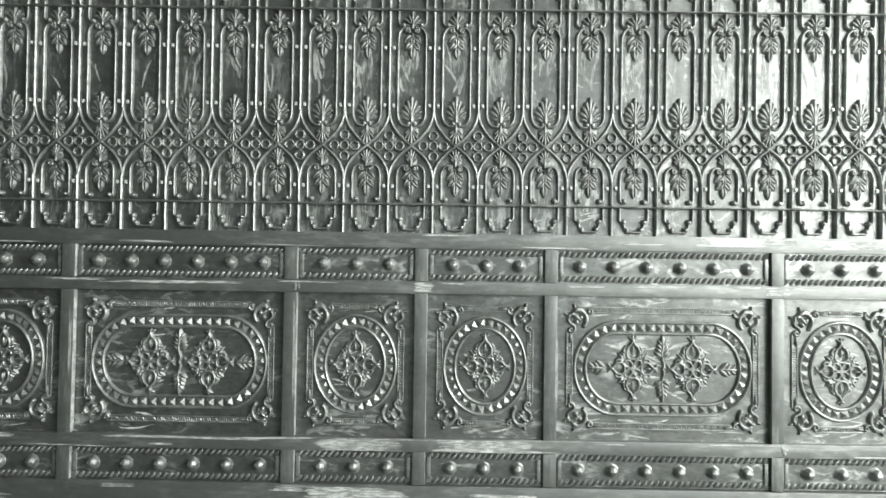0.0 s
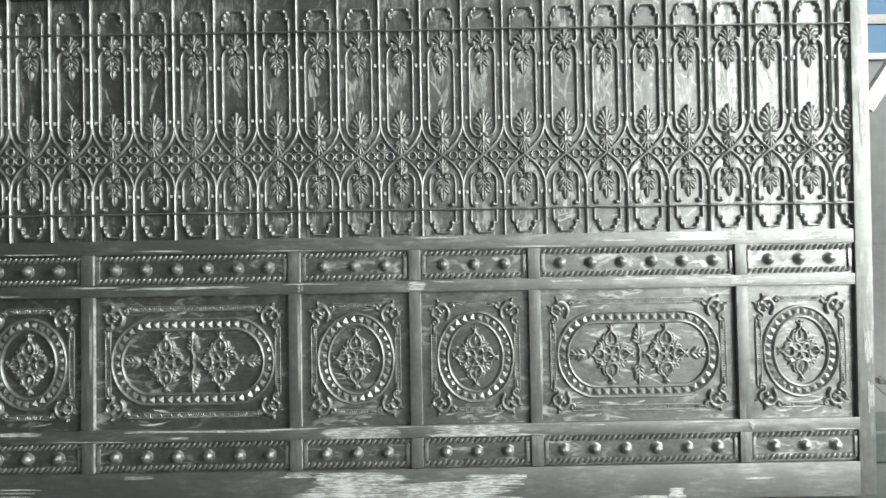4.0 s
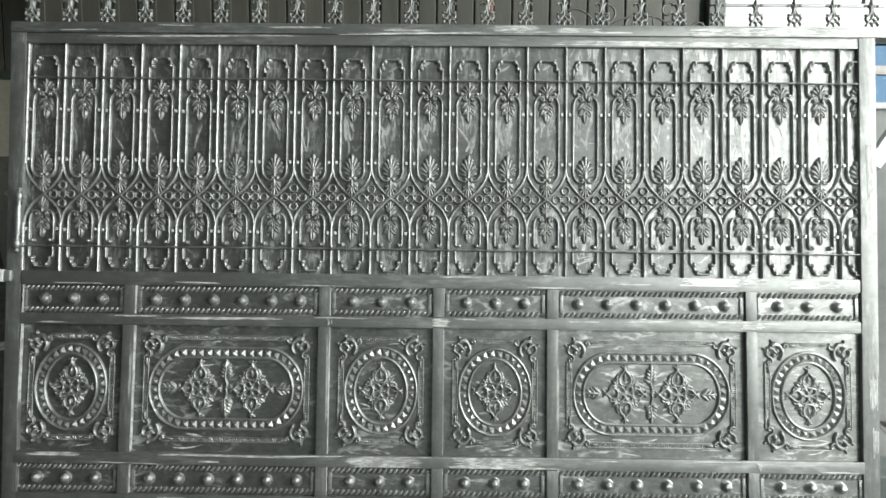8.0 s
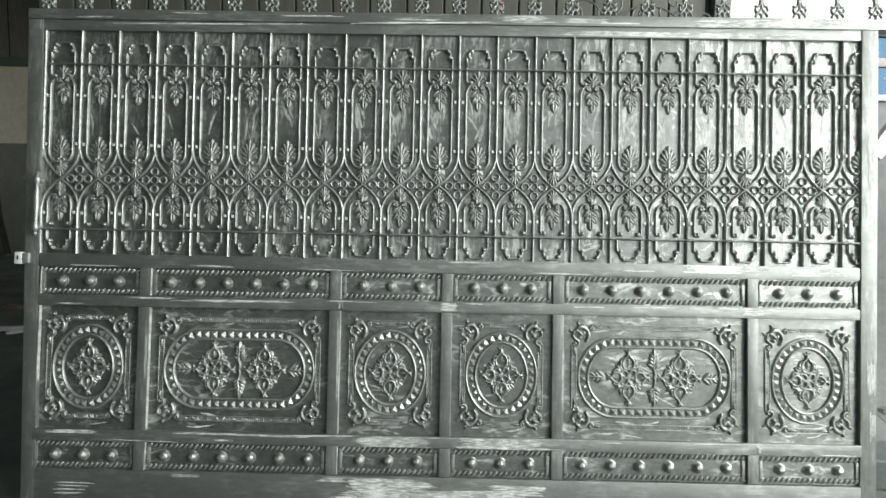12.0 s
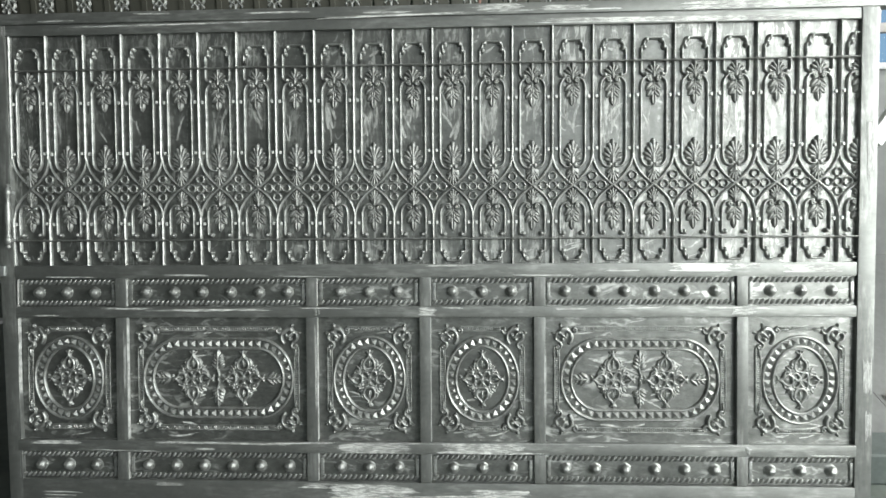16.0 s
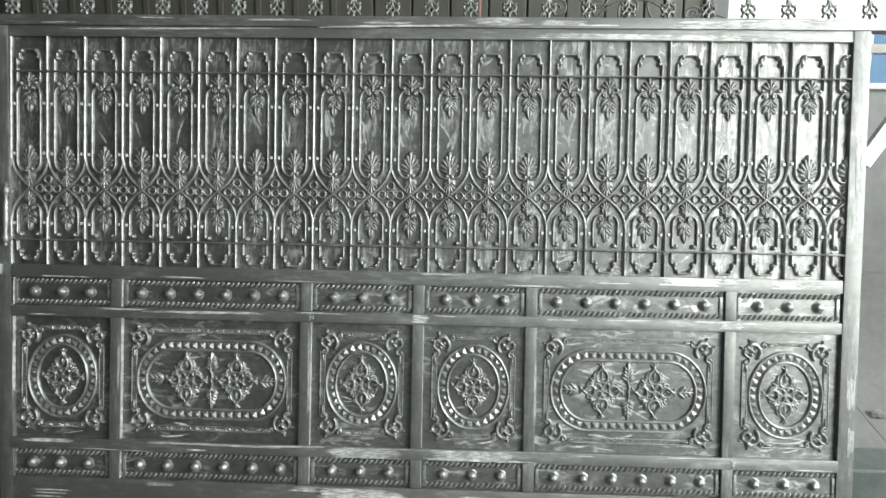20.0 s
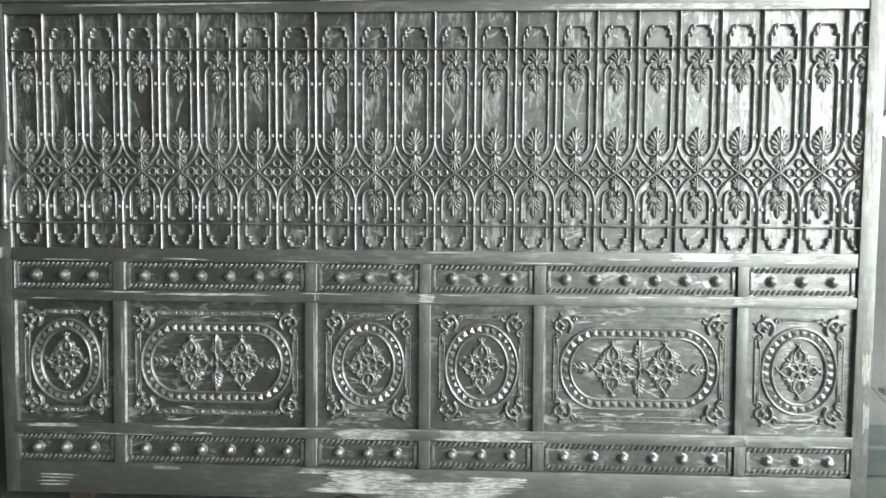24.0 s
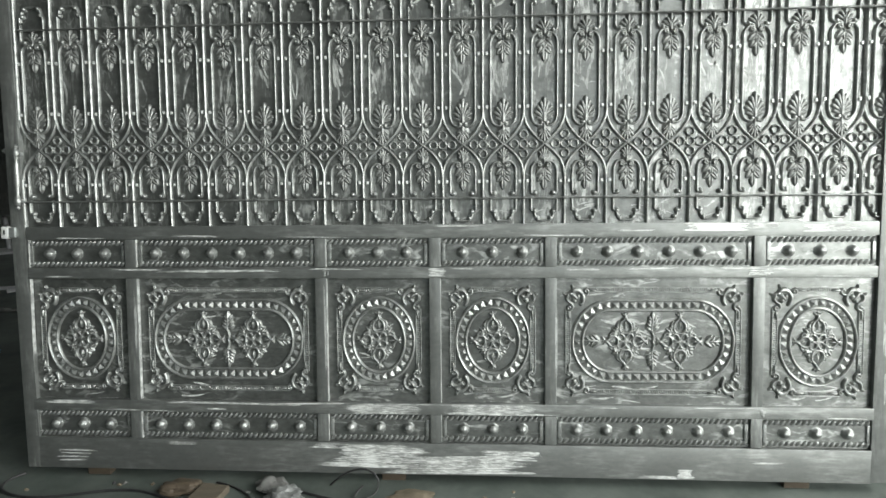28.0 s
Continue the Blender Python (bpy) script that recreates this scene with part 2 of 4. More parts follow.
def solid(x0, x1, y0, y1, z0, z1, bevel=0.0):
    return box(bmesh.new(), x0, x1, y0, y1, z0, z1, bevel)


ROUND = ((-1, 0), (-0.92, 0.5), (-0.55, 0.87), (0, 1), (0.55, 0.87), (0.92, 0.5), (1, 0))


def sweep(bm, pts, w, h, y0=0.0, closed=False, taper=None, profile=ROUND):
    """A half-round strip of half-width w and height h, laid along points (x, z) on the plane y0, towards the front."""
    n = len(pts)
    rings = []
    for i, (x, z) in enumerate(pts):
        a = pts[(i - 1) % n] if closed else pts[max(i - 1, 0)]
        b = pts[(i + 1) % n] if closed else pts[min(i + 1, n - 1)]
        dx, dz = b[0] - a[0], b[1] - a[1]
        ln = math.hypot(dx, dz) or 1.0
        nx, nz = -dz / ln, dx / ln
        k = taper(i / max(n - 1, 1)) if taper else 1.0
        rings.append([bm.verts.new((x + nx * p * w * k, y0 - d * h * k, z + nz * p * w * k)) for p, d in profile])
    for i in range(n if closed else n - 1):
        r, s = rings[i], rings[(i + 1) % n]
        for j in range(len(profile) - 1):
            bm.faces.new((r[j], r[j + 1], s[j + 1], s[j]))
        bm.faces.new((r[0], s[0], s[-1], r[-1]))
    if not closed:
        bm.faces.new(rings[0])
        bm.faces.new(rings[-1][::-1])
    return bm


def dome(bm, cx, cz, r, h, y0=0.0, segs=14, rings=4, top=0.0):
    last = [bm.verts.new((cx + r * math.cos(a), y0, cz + r * math.sin(a))) for a in (2 * math.pi * i / segs for i in range(segs))]
    for k in range(1, rings):
        f = k / rings * math.pi / 2
        rr, d = r * math.cos(f), h * math.sin(f)
        cur = [bm.verts.new((cx + rr * math.cos(a), y0 - d, cz + rr * math.sin(a))) for a in (2 * math.pi * i / segs for i in range(segs))]
        for i in range(segs):
            bm.faces.new((last[i], last[(i + 1) % segs], cur[(i + 1) % segs], cur[i]))
        last = cur
    tip = bm.verts.new((cx, y0 - h, cz))
    for i in range(segs):
        bm.faces.new((last[i], last[(i + 1) % segs], tip))
    return bm


def arc(cx, cz, rx, rz, a0, a1, n):
    return [(cx + rx * math.cos(radians(a0 + (a1 - a0) * i / n)), cz + rz * math.sin(radians(a0 + (a1 - a0) * i / n))) for i in range(n + 1)]


def spiral(cx, cz, r0, r1, a0, a1, n):
    out = []
    for i in range(n + 1):
        f = i / n
        a, r = radians(a0 + (a1 - a0) * f), r0 + (r1 - r0) * f
        out.append((cx + r * math.cos(a), cz + r * math.sin(a)))
    return out


def bezier(p0, p1, p2, p3, n):
    out = []
    for i in range(n + 1):
        t = i / n
        out.append(tuple((1 - t) ** 3 * p0[k] + 3 * (1 - t) ** 2 * t * p1[k] + 3 * (1 - t) * t * t * p2[k] + t ** 3 * p3[k] for k in (0, 1)))
    return out


def mirror(pts, s):
    return [(x * s, z) for x, z in pts]


def rot(x, z, ang, px=0.0, pz=0.0):
    c, s = math.cos(radians(ang)), math.sin(radians(ang))
    return px + x * c - z * s, pz + x * s + z * c


def relief(name, strokes=(), leaves=(), beads=(), cell=0.0016, mat=None, fans=()):
    """One cast piece: rounded strokes, ridged leaves and beads blended into a single raised surface on the plane y = 0."""
    xs, zs = [], []
    for pts, w, h in strokes:
        xs += [p[0] - w for p in pts] + [p[0] + w for p in pts]
        zs += [p[1] - w for p in pts] + [p[1] + w for p in pts]
    for x, z, a, ln, wd, h in leaves:
        for q in (0, 1):
            ex, ez = rot(ln * q, 0, a, x, z)
            xs += [ex - wd, ex + wd]
            zs += [ez - wd, ez + wd]
    for x, z, r, h in beads:
        xs += [x - r, x + r]
        zs += [z - r, z + r]
    for x, z, a, size, n, spread, h in fans:
        xs += [x - size, x + size]
        zs += [z - size, z + size]
    x0, z0 = min(xs) - cell, min(zs) - cell
    nx, nz = int((max(xs) - x0) / cell) + 2, int((max(zs) - z0) / cell) + 2
    X, Z = np.meshgrid(x0 + cell * np.arange(nx), z0 + cell * np.arange(nz), indexing="ij")
    hgt = np.zeros_like(X)
    for pts, w, h in strokes:
        d2 = np.full_like(X, 9.0)
        for (ax, az), (bx, bz) in zip(pts[:-1], pts[1:]):
            dx, dz = bx - ax, bz - az
            t = np.clip(((X - ax) * dx + (Z - az) * dz) / max(dx * dx + dz * dz, 1e-12), 0, 1)
            d2 = np.minimum(d2, (X - ax - t * dx) ** 2 + (Z - az - t * dz) ** 2)
        hgt = np.maximum(hgt, h * np.sqrt(np.clip(1 - d2 / (w * w), 0, 1)))
    for x, z, a, ln, wd, h in leaves:
        c, s = math.cos(radians(a)), math.sin(radians(a))
        u = ((X - x) * c + (Z - z) * s) / ln
        v = np.abs(-(X - x) * s + (Z - z) * c)
        uu = np.clip(u, 0, 1)
        half = np.maximum(wd * 1.5 * (uu + 0.02) ** 0.7 * (1 - uu) ** 0.9, 1e-6)
        k = np.where((u >= 0) & (u <= 1) & (v < half), 1 - (v / half) ** 1.4, 0)
        if h < 0:  # a veined leaf
            k = np.where(k > 0, (1 - (v / half) ** 3) * (0.6 + 0.4 * np.minimum(v / (0.35 * half), 1)), 0)
            h = -h
        hgt = np.maximum(hgt, h * (0.5 + 0.5 * np.sin(math.pi * uu)) * k)
    for x, z, a, size, n, spread, h in fans:
        r = np.hypot(X - x, Z - z)
        f = np.degrees(np.angle(((X - x) + 1j * (Z - z)) * np.exp(-1j * radians(a)))) / spread
        wave = np.cos(np.pi * f * (n - 1))
        edge = size * np.clip(1 - 0.68 * np.abs(f) ** 0.8, 0.05, 1) * (0.87 + 0.13 * wave)
        k = np.where(np.abs(f) < 1.0 + 0.5 / n, np.clip(1 - (r / edge) ** 5, 0, 1), 0)
        hgt = np.maximum(hgt, h * (0.35 + 0.65 * (0.5 + 0.5 * wave) ** 0.8) * np.sqrt(k) * (0.75 + 0.25 * np.minimum(r / size * 2, 1)))
    for x, z, r, h in beads:
        hgt = np.maximum(hgt, h * np.sqrt(np.clip(1 - ((X - x) ** 2 + (Z - z) ** 2) / (r * r), 0, 1)))
    on = hgt > 1e-5
    cells = on[:-1, :-1] | on[1:, :-1] | on[:-1, 1:] | on[1:, 1:]
    used = np.zeros_like(on)
    for i, j in ((0, 0), (1, 0), (0, 1), (1, 1)):
        used[i:nx - 1 + i, j:nz - 1 + j] |= cells
    ids = np.full(on.shape, -1)
    ids[used] = np.arange(used.sum())
    verts = np.stack([X[used], -hgt[used], Z[used]], axis=1)
    ci, cj = np.nonzero(cells)
    faces = np.stack([ids[ci, cj], ids[ci + 1, cj], ids[ci + 1, cj + 1], ids[ci, cj + 1]], axis=1)
    me = bpy.data.meshes.new(name)
    me.from_pydata(verts.tolist(), [], faces.tolist())
    me.materials.append(mat or CAST)
    me.shade_smooth()
    return me


# ---- shed ----
def structure(name, bm, mat, label, category):
    return tagged(part(name, bm, mat, None, "", False), label, category, "", "structure")


REAR = 1.9
structure("ground", solid(-60, 60, -60, 60, -0.3, -0.02), EARTH, "bare earth yard around the workshop shed", "ground")
structure("floor", solid(-10.0, 4.6, -7.6, 9.0, -0.02, 0.0), CONCRETE, "dusty grey concrete workshop floor", "floor")
# unseen wall, keeps reflections dark; its opening is added for the back-room fill
wall = bmesh.new()
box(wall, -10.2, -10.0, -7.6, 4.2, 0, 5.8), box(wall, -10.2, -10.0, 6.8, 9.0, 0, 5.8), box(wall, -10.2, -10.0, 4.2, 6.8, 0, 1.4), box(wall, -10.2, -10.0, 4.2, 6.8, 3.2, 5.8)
structure("wall_west", wall, WALL_DARK, "unseen dark side wall of the shed, with an added opening", "wall")
structure("wall_north", solid(-10.2, 1.72, 9.0, 9.2, 2.05, 5.8), WALL_CREAM, "dull cream plastered upper back wall", "wall")
structure("wainscot", solid(-10.2, 1.72, 8.98, 9.2, 0, 2.045), WALL_DADO, "grimy grey-green painted lower back wall", "wall")
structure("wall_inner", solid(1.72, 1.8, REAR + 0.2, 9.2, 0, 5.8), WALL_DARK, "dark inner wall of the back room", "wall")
# unseen wall, pale green to bounce fill onto the gate; its doorway is added
wall = bmesh.new()
box(wall, -10.2, 0.9, -7.8, -7.6, 0, 5.8), box(wall, 4.5, 4.8, -7.8, -7.6, 0, 5.8), box(wall, 0.9, 4.5, -7.8, -7.6, 5.3, 5.8)
structure("wall_south", wall, WALL_GREEN, "unseen green-grey wall added to bounce light, with an added doorway", "wall")
# the high window beside the gate is added, to hold the side fill
wall = bmesh.new()
box(wall, 4.6, 4.8, -7.6, -6.8, 0, 5.8), box(wall, 4.6, 4.8, 1.3, REAR + 0.1, 0, 5.8), box(wall, 4.6, 4.8, -0.5, 1.3, 0, 2.3), box(wall, 4.6, 4.8, -0.5, 1.3, 3.7, 5.8), box(wall, 4.6, 4.8, -6.8, -0.5, 5.5, 5.8)
structure("wall_east", wall, WALL_GREY, "grey plastered wall with a long yard opening", "wall")
# unseen roof shuts out the sky and bounces fill down
structure("ceiling", solid(-10.2, 4.8, -7.8, 9.2, 5.8, 5.9), ROOF, "unseen sheet metal roof, added to close off the sky", "ceiling")

# ---- gate ----
SHEET_Y = 0.023
gate = tagged(empty("gate"), "large grey steel gate with cast scrollwork and pressed panels", "gate")
gate.matrix_world = LEANING
POSTS = ((-1.331, -1.283), (-0.515, -0.468), (-0.039, 0.007), (0.433, 0.480), (1.253, 1.298))
Z_BOT, Z_S2A, Z_S2B, Z_PA, Z_PB, Z_S1A, Z_S1B, Z_MID, Z_TOP = 0.045, 0.179, 0.298, 0.347, 0.869, 0.914, 1.035, 1.09, 2.062


def slat(name, x0, x1, y0, y1, z0, z1, mat, tilt=0.0, bevel=0.0025):
    """A rail or post; tilt lowers its far end by that many metres."""
    bm = solid(x0, x1, y0, y1, z0, z1, bevel)
    for v in bm.verts:
        v.co.z -= tilt * (v.co.x - x0) / (x1 - x0)
    return part(name, bm, mat, gate)


def stile(lo, hi, z0, z1):
    """An upright whose edges run from lo to hi, being (left, right) at its foot and head."""
    bm = solid(lo[0], lo[1], 0.0, 0.05, z0, z1, 0.0025)
    for v in bm.verts:
        f, g = (v.co.z - z0) / (z1 - z0), (v.co.x - lo[0]) / (lo[1] - lo[0])
        v.co.x = lo[0] + (hi[0] - lo[0]) * f + g * ((lo[1] - lo[0]) * (1 - f) + (hi[1] - hi[0]) * f)
    return part("stile", bm, POST, gate)


stile((-1.803, -1.744), (-1.862, -1.798), Z_BOT, 2.111)
stile((1.717, 1.783), (1.746, 1.815), Z_BOT, 2.111)
slat("top_rail", -1.862, 1.92, -0.004, 0.05, 2.112, 2.157, RAIL, 0.0)
slat("rail", -1.798, 1.746, 0.004, 0.048, 2.066, 2.1115, RAIL, 0.0)
slat("rail", -1.766, 1.726, -0.001, 0.049, Z_S1B, Z_MID, RAIL)
slat("rail", -1.766, 1.726, -0.001, 0.049, Z_PB, Z_S1A, RAIL)
slat("rail", -1.766, 1.726, -0.001, 0.049, Z_S2B, Z_PA, RAIL)
slat("bottom_rail", -1.75, 1.724, 0.0, 0.05, Z_BOT, Z_S2A, RAIL, 0.004)
for a, b in POSTS:
    for z0, z1 in ((Z_S2A, Z_S2B), (Z_PA, Z_PB), (Z_S1A, Z_S1B)):
        slat("post", a, b, -0.002, 0.046, z0, z1, POST)
part("backing_sheet", solid(-1.785, 1.765, 0.0245, 0.03, Z_MID - 0.01, 2.075), SHEET, gate)

# upper grille
PITCH, BAR1 = 0.1643, -1.6226
Z_RODU, Z_RODL, Z_X = 1.916, 1.1945, 1.4115


def sag(x):
    return 0.0055 * (x / 1.65) ** 2 - 0.0022


def splay(x, y=0.0):
    """The bars fan out a little towards the top, and the grille sags in the middle."""
    return Matrix.Translation((0, 0, sag(x))) @ Matrix.Translation((0, 0, Z_X + 0.0017)) @ Matrix.Diagonal((1, 1, 0.988, 1)) @ Matrix.Translation((0, 0, -Z_X)) @ Matrix.Translation((x, y, 1.55)) @ Matrix.Rotation(0.008 * x, 4, "Y") @ Matrix.Translation((0, 0, -1.55))


def bar_x(i):
    return BAR1 + PITCH * (i - 1)


B = 0.022  # the castings stand off the sheet behind them
bars = bmesh.new()
sweep(bars, [(0, 2.077), (0, 1.54)], 0.0062, 0.016, B)
bar_up = mesh_from("bar", bars, CAST)
bars = bmesh.new()
sweep(bars, [(0, 1.285), (0, 1.082)], 0.0062, 0.016, B)
bar_low = mesh_from("bar", bars, CAST)
bm = bmesh.new()
H = PITCH / 2
for s in (-1, 1):
    sweep(bm, mirror(bezier((0, 1.545), (0.001, 1.48), (0.05, 1.44), (H + 0.004, Z_X - 0.003), 12), s), 0.0062, 0.0105, B)
    sweep(bm, mirror(bezier((0, 1.28), (0.0, 1.35), (0.045, 1.385), (H + 0.004, Z_X + 0.003), 12), s), 0.0062, 0.011, B)
arches = mesh_from("arch", bm, CAST)
bm = bmesh.new()
sweep(bm, mirror(bezier((0, 1.545), (0.001, 1.48), (0.05, 1.44), (H + 0.004, Z_X - 0.003), 12), -1), 0.0062, 0.0105, B)
sweep(bm, mirror(bezier((0, 1.28), (0.0, 1.35), (0.045, 1.385), (H + 0.004, Z_X + 0.003), 12), -1), 0.0062, 0.011, B)
arches_left = mesh_from("arch", bm, CAST)
ring_bm = bmesh.new()
sweep(ring_bm, [((0.0152 + 0.0017 * (k % 3 == 0)) * math.cos(2 * math.pi * k / 24), (0.0152 + 0.0017 * (k % 3 == 0)) * math.sin(2 * math.pi * k / 24)) for k in range(24)], 0.0044, 0.0105, 0, True)
ring_mesh = mesh_from("ring", ring_bm, CAST)
for i in range(0, 22):
    x = bar_x(i) + (0.006 if i == 0 else 0)
    for nm, me in (("bar", bar_up), ("bar", bar_low), ("arch", arches)):
        part(nm, me, None, gate).matrix_local = splay(x)
    if i:
        rosette = empty("rosette", gate, (x - 0.0011 * x, B, Z_X + 0.0017 + sag(x)))
        for du, dz in ((0, 0), (-0.0375, 0), (0.0375, 0), (0, 0.0385), (0, -0.0385)):
            part("ring", ring_mesh, None, rosette).location = (du, 0, dz)
for z, tilt in ((Z_RODU, 0.002), (Z_RODL, 0.002)):
    bm = bmesh.new()
    m = 560
    run = [-1.772 + 3.518 * k / m for k in range(m + 1)]
    near = [abs((x - BAR1 + PITCH / 2) % PITCH - PITCH / 2) for x in run]
    weld = [1 + 0.55 * math.exp(-(d / 0.008) ** 2) + 0.12 * noise.noise(Vector((x * 30, z * 9, 0))) for x, d in zip(run, near)]
    pts = [(x, z - tilt * x / 3.5 + 0.0022 * noise.noise(Vector((x * 5, z * 7, 3)))) for x in run]
    sweep(bm, pts, 0.0042, 0.008, B - 0.012, False, lambda f: weld[round(f * m)])
    part("cross_rod", bm, LEAF, gate)


OVATE = ((0, 1), (0.16, 0.83), (0.29, 0.64), (0.37, 0.43), (0.31, 0.2))
LOBED = ((0, 1), (0.24, 0.74), (0.44, 0.56), (0.42, 0.26))
TULIP = ((0, 1), (0.19, 0.9), (0.33, 0.72), (0.3, 0.46))


def palmette(z0, size, tips, up=1, stout=0.08):
    """A leaf of plump ribs that leave its foot together and curve out to round tips."""
    runs = []
    for k, (tx, tz) in enumerate(tips):
        for s in ((1,) if k == 0 else (-1, 1)):
            pts = bezier((0.012 * s * k, 0.02), (0.03 * s * k ** 0.5, 0.5 * tz), (0.62 * s * tx, 0.82 * tz), (s * tx, tz), 9)
            pts = [(0.93 * x * size, z0 + up * z * size) for x, z in pts]
            w, h = size * stout * (1.05 - 0.06 * k), 0.013 - 0.0012 * k
            runs += [(pts[:6], w * 0.5, h), (pts[5:], w, h)]
    web = (0, z0 - up * 0.05 * size, up * 90, size * 1.0, size * 0.72, 0.0075)
    return relief("palmette", runs, (web,), (), 0.0011, LEAF)


def pendant(z0, length, half):
    """A hanging spray of broad veined leaves in two pairs, with a pointed end."""
    leaves = [(0, z0 - 0.5 * length, -90, length * 0.52, half * 0.62, -0.011)]
    for k, f in enumerate((0.04, 0.32)):
        for s in (-1, 1):
            leaves.append((s * 0.001, z0 - f * length, -90 + s * (47 - 7 * k), length * (0.46 - 0.03 * k), half * (0.72 - 0.06 * k), -0.0115 + 0.001 * k))
    leaves.append((0, z0 - 0.12 * length, -90, length * 0.36, half * 0.5, -0.0125))
    return relief("leaf_pendant", (([(0, z0 + 0.006), (0, z0 - 0.3 * length)], 0.002, 0.009),), leaves, (), 0.0012, LEAF)


def scroll(cx, cz, s, r):
    return relief("scroll", ((mirror(spiral(cx, cz, r, r * 0.3, 100, -300, 18), s), r * 0.4, 0.013),), (), ((s * cx, cz, r * 0.42, 0.014),), 0.0013)


LEAF_TOP, LEAF_MID = palmette(1.85, 0.066, LOBED, 1, 0.1), palmette(1.499, 0.094, OVATE, 1, 0.096)
LEAF_DROP, LEAF_LOW = palmette(1.494, 0.072, TULIP, -1, 0.085), palmette(1.334, 0.062, TULIP, 1, 0.09)
PEND_UP, PEND_LOW = pendant(1.832, 0.09, 0.046), pendant(1.318, 0.092, 0.044)
SIDE = {}
W = 0.0512
for s in (-1, 1):
    ms = lambda *runs: tuple((mirror(r, s), 0.0052, 0.0135) for r in runs)
    bd = lambda *pl: tuple((s * u, z, 0.0102, 0.018) for u, z in pl)
    pieces = [
        ("loop", relief("loop", ms([(0.012, 1.853)] + bezier((0.02, 1.856), (0.036, 1.858), (W, 1.842), (W, 1.812), 8) + bezier((W, 1.535), (W, 1.505), (0.036, 1.482), (0.012, 1.487), 9)))),
        ("loop", relief("loop", ms(bezier((0.014, 1.336), (0.034, 1.345), (W, 1.33), (W, 1.296), 8) + bezier((W, 1.225), (W, 1.21), (0.045, 1.205), (0.038, 1.21), 5)), (), bd((0.037, 1.212)))),
        ("hook", relief("hook", ms([(W, 1.952), (W, 1.885)] + bezier((W, 1.88), (W, 1.868), (0.042, 1.862), (0.033, 1.862), 5)), (), bd((0.033, 1.866)))),
        ("bracket", relief("bracket", ms([(W, 1.93), (W, 1.966)] + bezier((W, 1.968), (W, 1.978), (0.046, 1.982), (0.04, 1.977), 4), bezier((0.042, 1.984), (0.04, 2.0), (0.036, 2.012), (0.03, 2.013), 5) + [(0.0, 2.014)]), (), bd((0.04, 1.977), (0.031, 2.006)))),
        ("bracket", relief("bracket", ms([(W, 1.19), (W, 1.155)] + bezier((W, 1.15), (W, 1.138), (0.046, 1.136), (0.041, 1.139), 4), bezier((0.037, 1.135), (0.037, 1.118), (0.031, 1.106), (0.024, 1.1), 5) + [(0.0, 1.099)]), (), bd((0.037, 1.137), (0.026, 1.109)))),
        ("scroll", scroll(0.0155, 1.846, s, 0.0105)),
        ("scroll", scroll(0.0165, 1.326, s, 0.0105)),
        ("bead", relief("bead", (), (), ((s * 0.0105, 1.496, 0.0105, 0.014),))),
    ]
    for z in (1.779, 1.563, 1.261):
        pieces.append(("stud", mesh_from("stud", solid(s * 0.066 - 0.0048, s * 0.066 + 0.0048, -0.013, 0, z - 0.0065, z + 0.0065, 0.002), PLASTIC)))
    SIDE[s] = pieces
for i in range(1, 23):
    bay = empty("bay_casting", gate)
    bay.matrix_local = splay(bar_x(i) - H, B)
    for nm, me in (("palmette", LEAF_TOP), ("palmette", LEAF_MID), ("palmette", LEAF_DROP), ("palmette", LEAF_LOW), ("leaf_pendant", PEND_UP), ("leaf_pendant", PEND_LOW)):
        part(nm, me, None, bay)
    for s in ((-1, 1) if i < 22 else (-1,)):
        for nm, me in SIDE[s]:
            part(nm, me, None, bay)


# pressed panels
def rope(bm, x0, z0, x1, z1, r, y0, pitch=0.0215):
    """A twisted cord: slanted beads along a line."""
    ln = math.hypot(x1 - x0, z1 - z0)
    n = max(2, round(ln / pitch))
    dx, dz = (x1 - x0) / ln, (z1 - z0) / ln
    for k in range(n):
        c = (k + 0.5) * ln / n
        cx, cz = x0 + dx * c, z0 + dz * c
        ax, az = dx * 0.8 - dz * 0.75, dz * 0.8 + dx * 0.75
        h = pitch * 0.56
        sweep(bm, [(cx - ax * h, cz - az * h), (cx - ax * h * 0.5, cz - az * h * 0.5), (cx + ax * h * 0.5, cz + az * h * 0.5), (cx + ax * h, cz + az * h)],
              r * 0.95, r * 1.1, y0, False, lambda f: (0.5, 1.0, 1.0, 0.5)[round(f * 3)], ((-1, 0), (-0.7, 0.7), (0, 1), (0.7, 0.7), (1, 0)))
    return bm


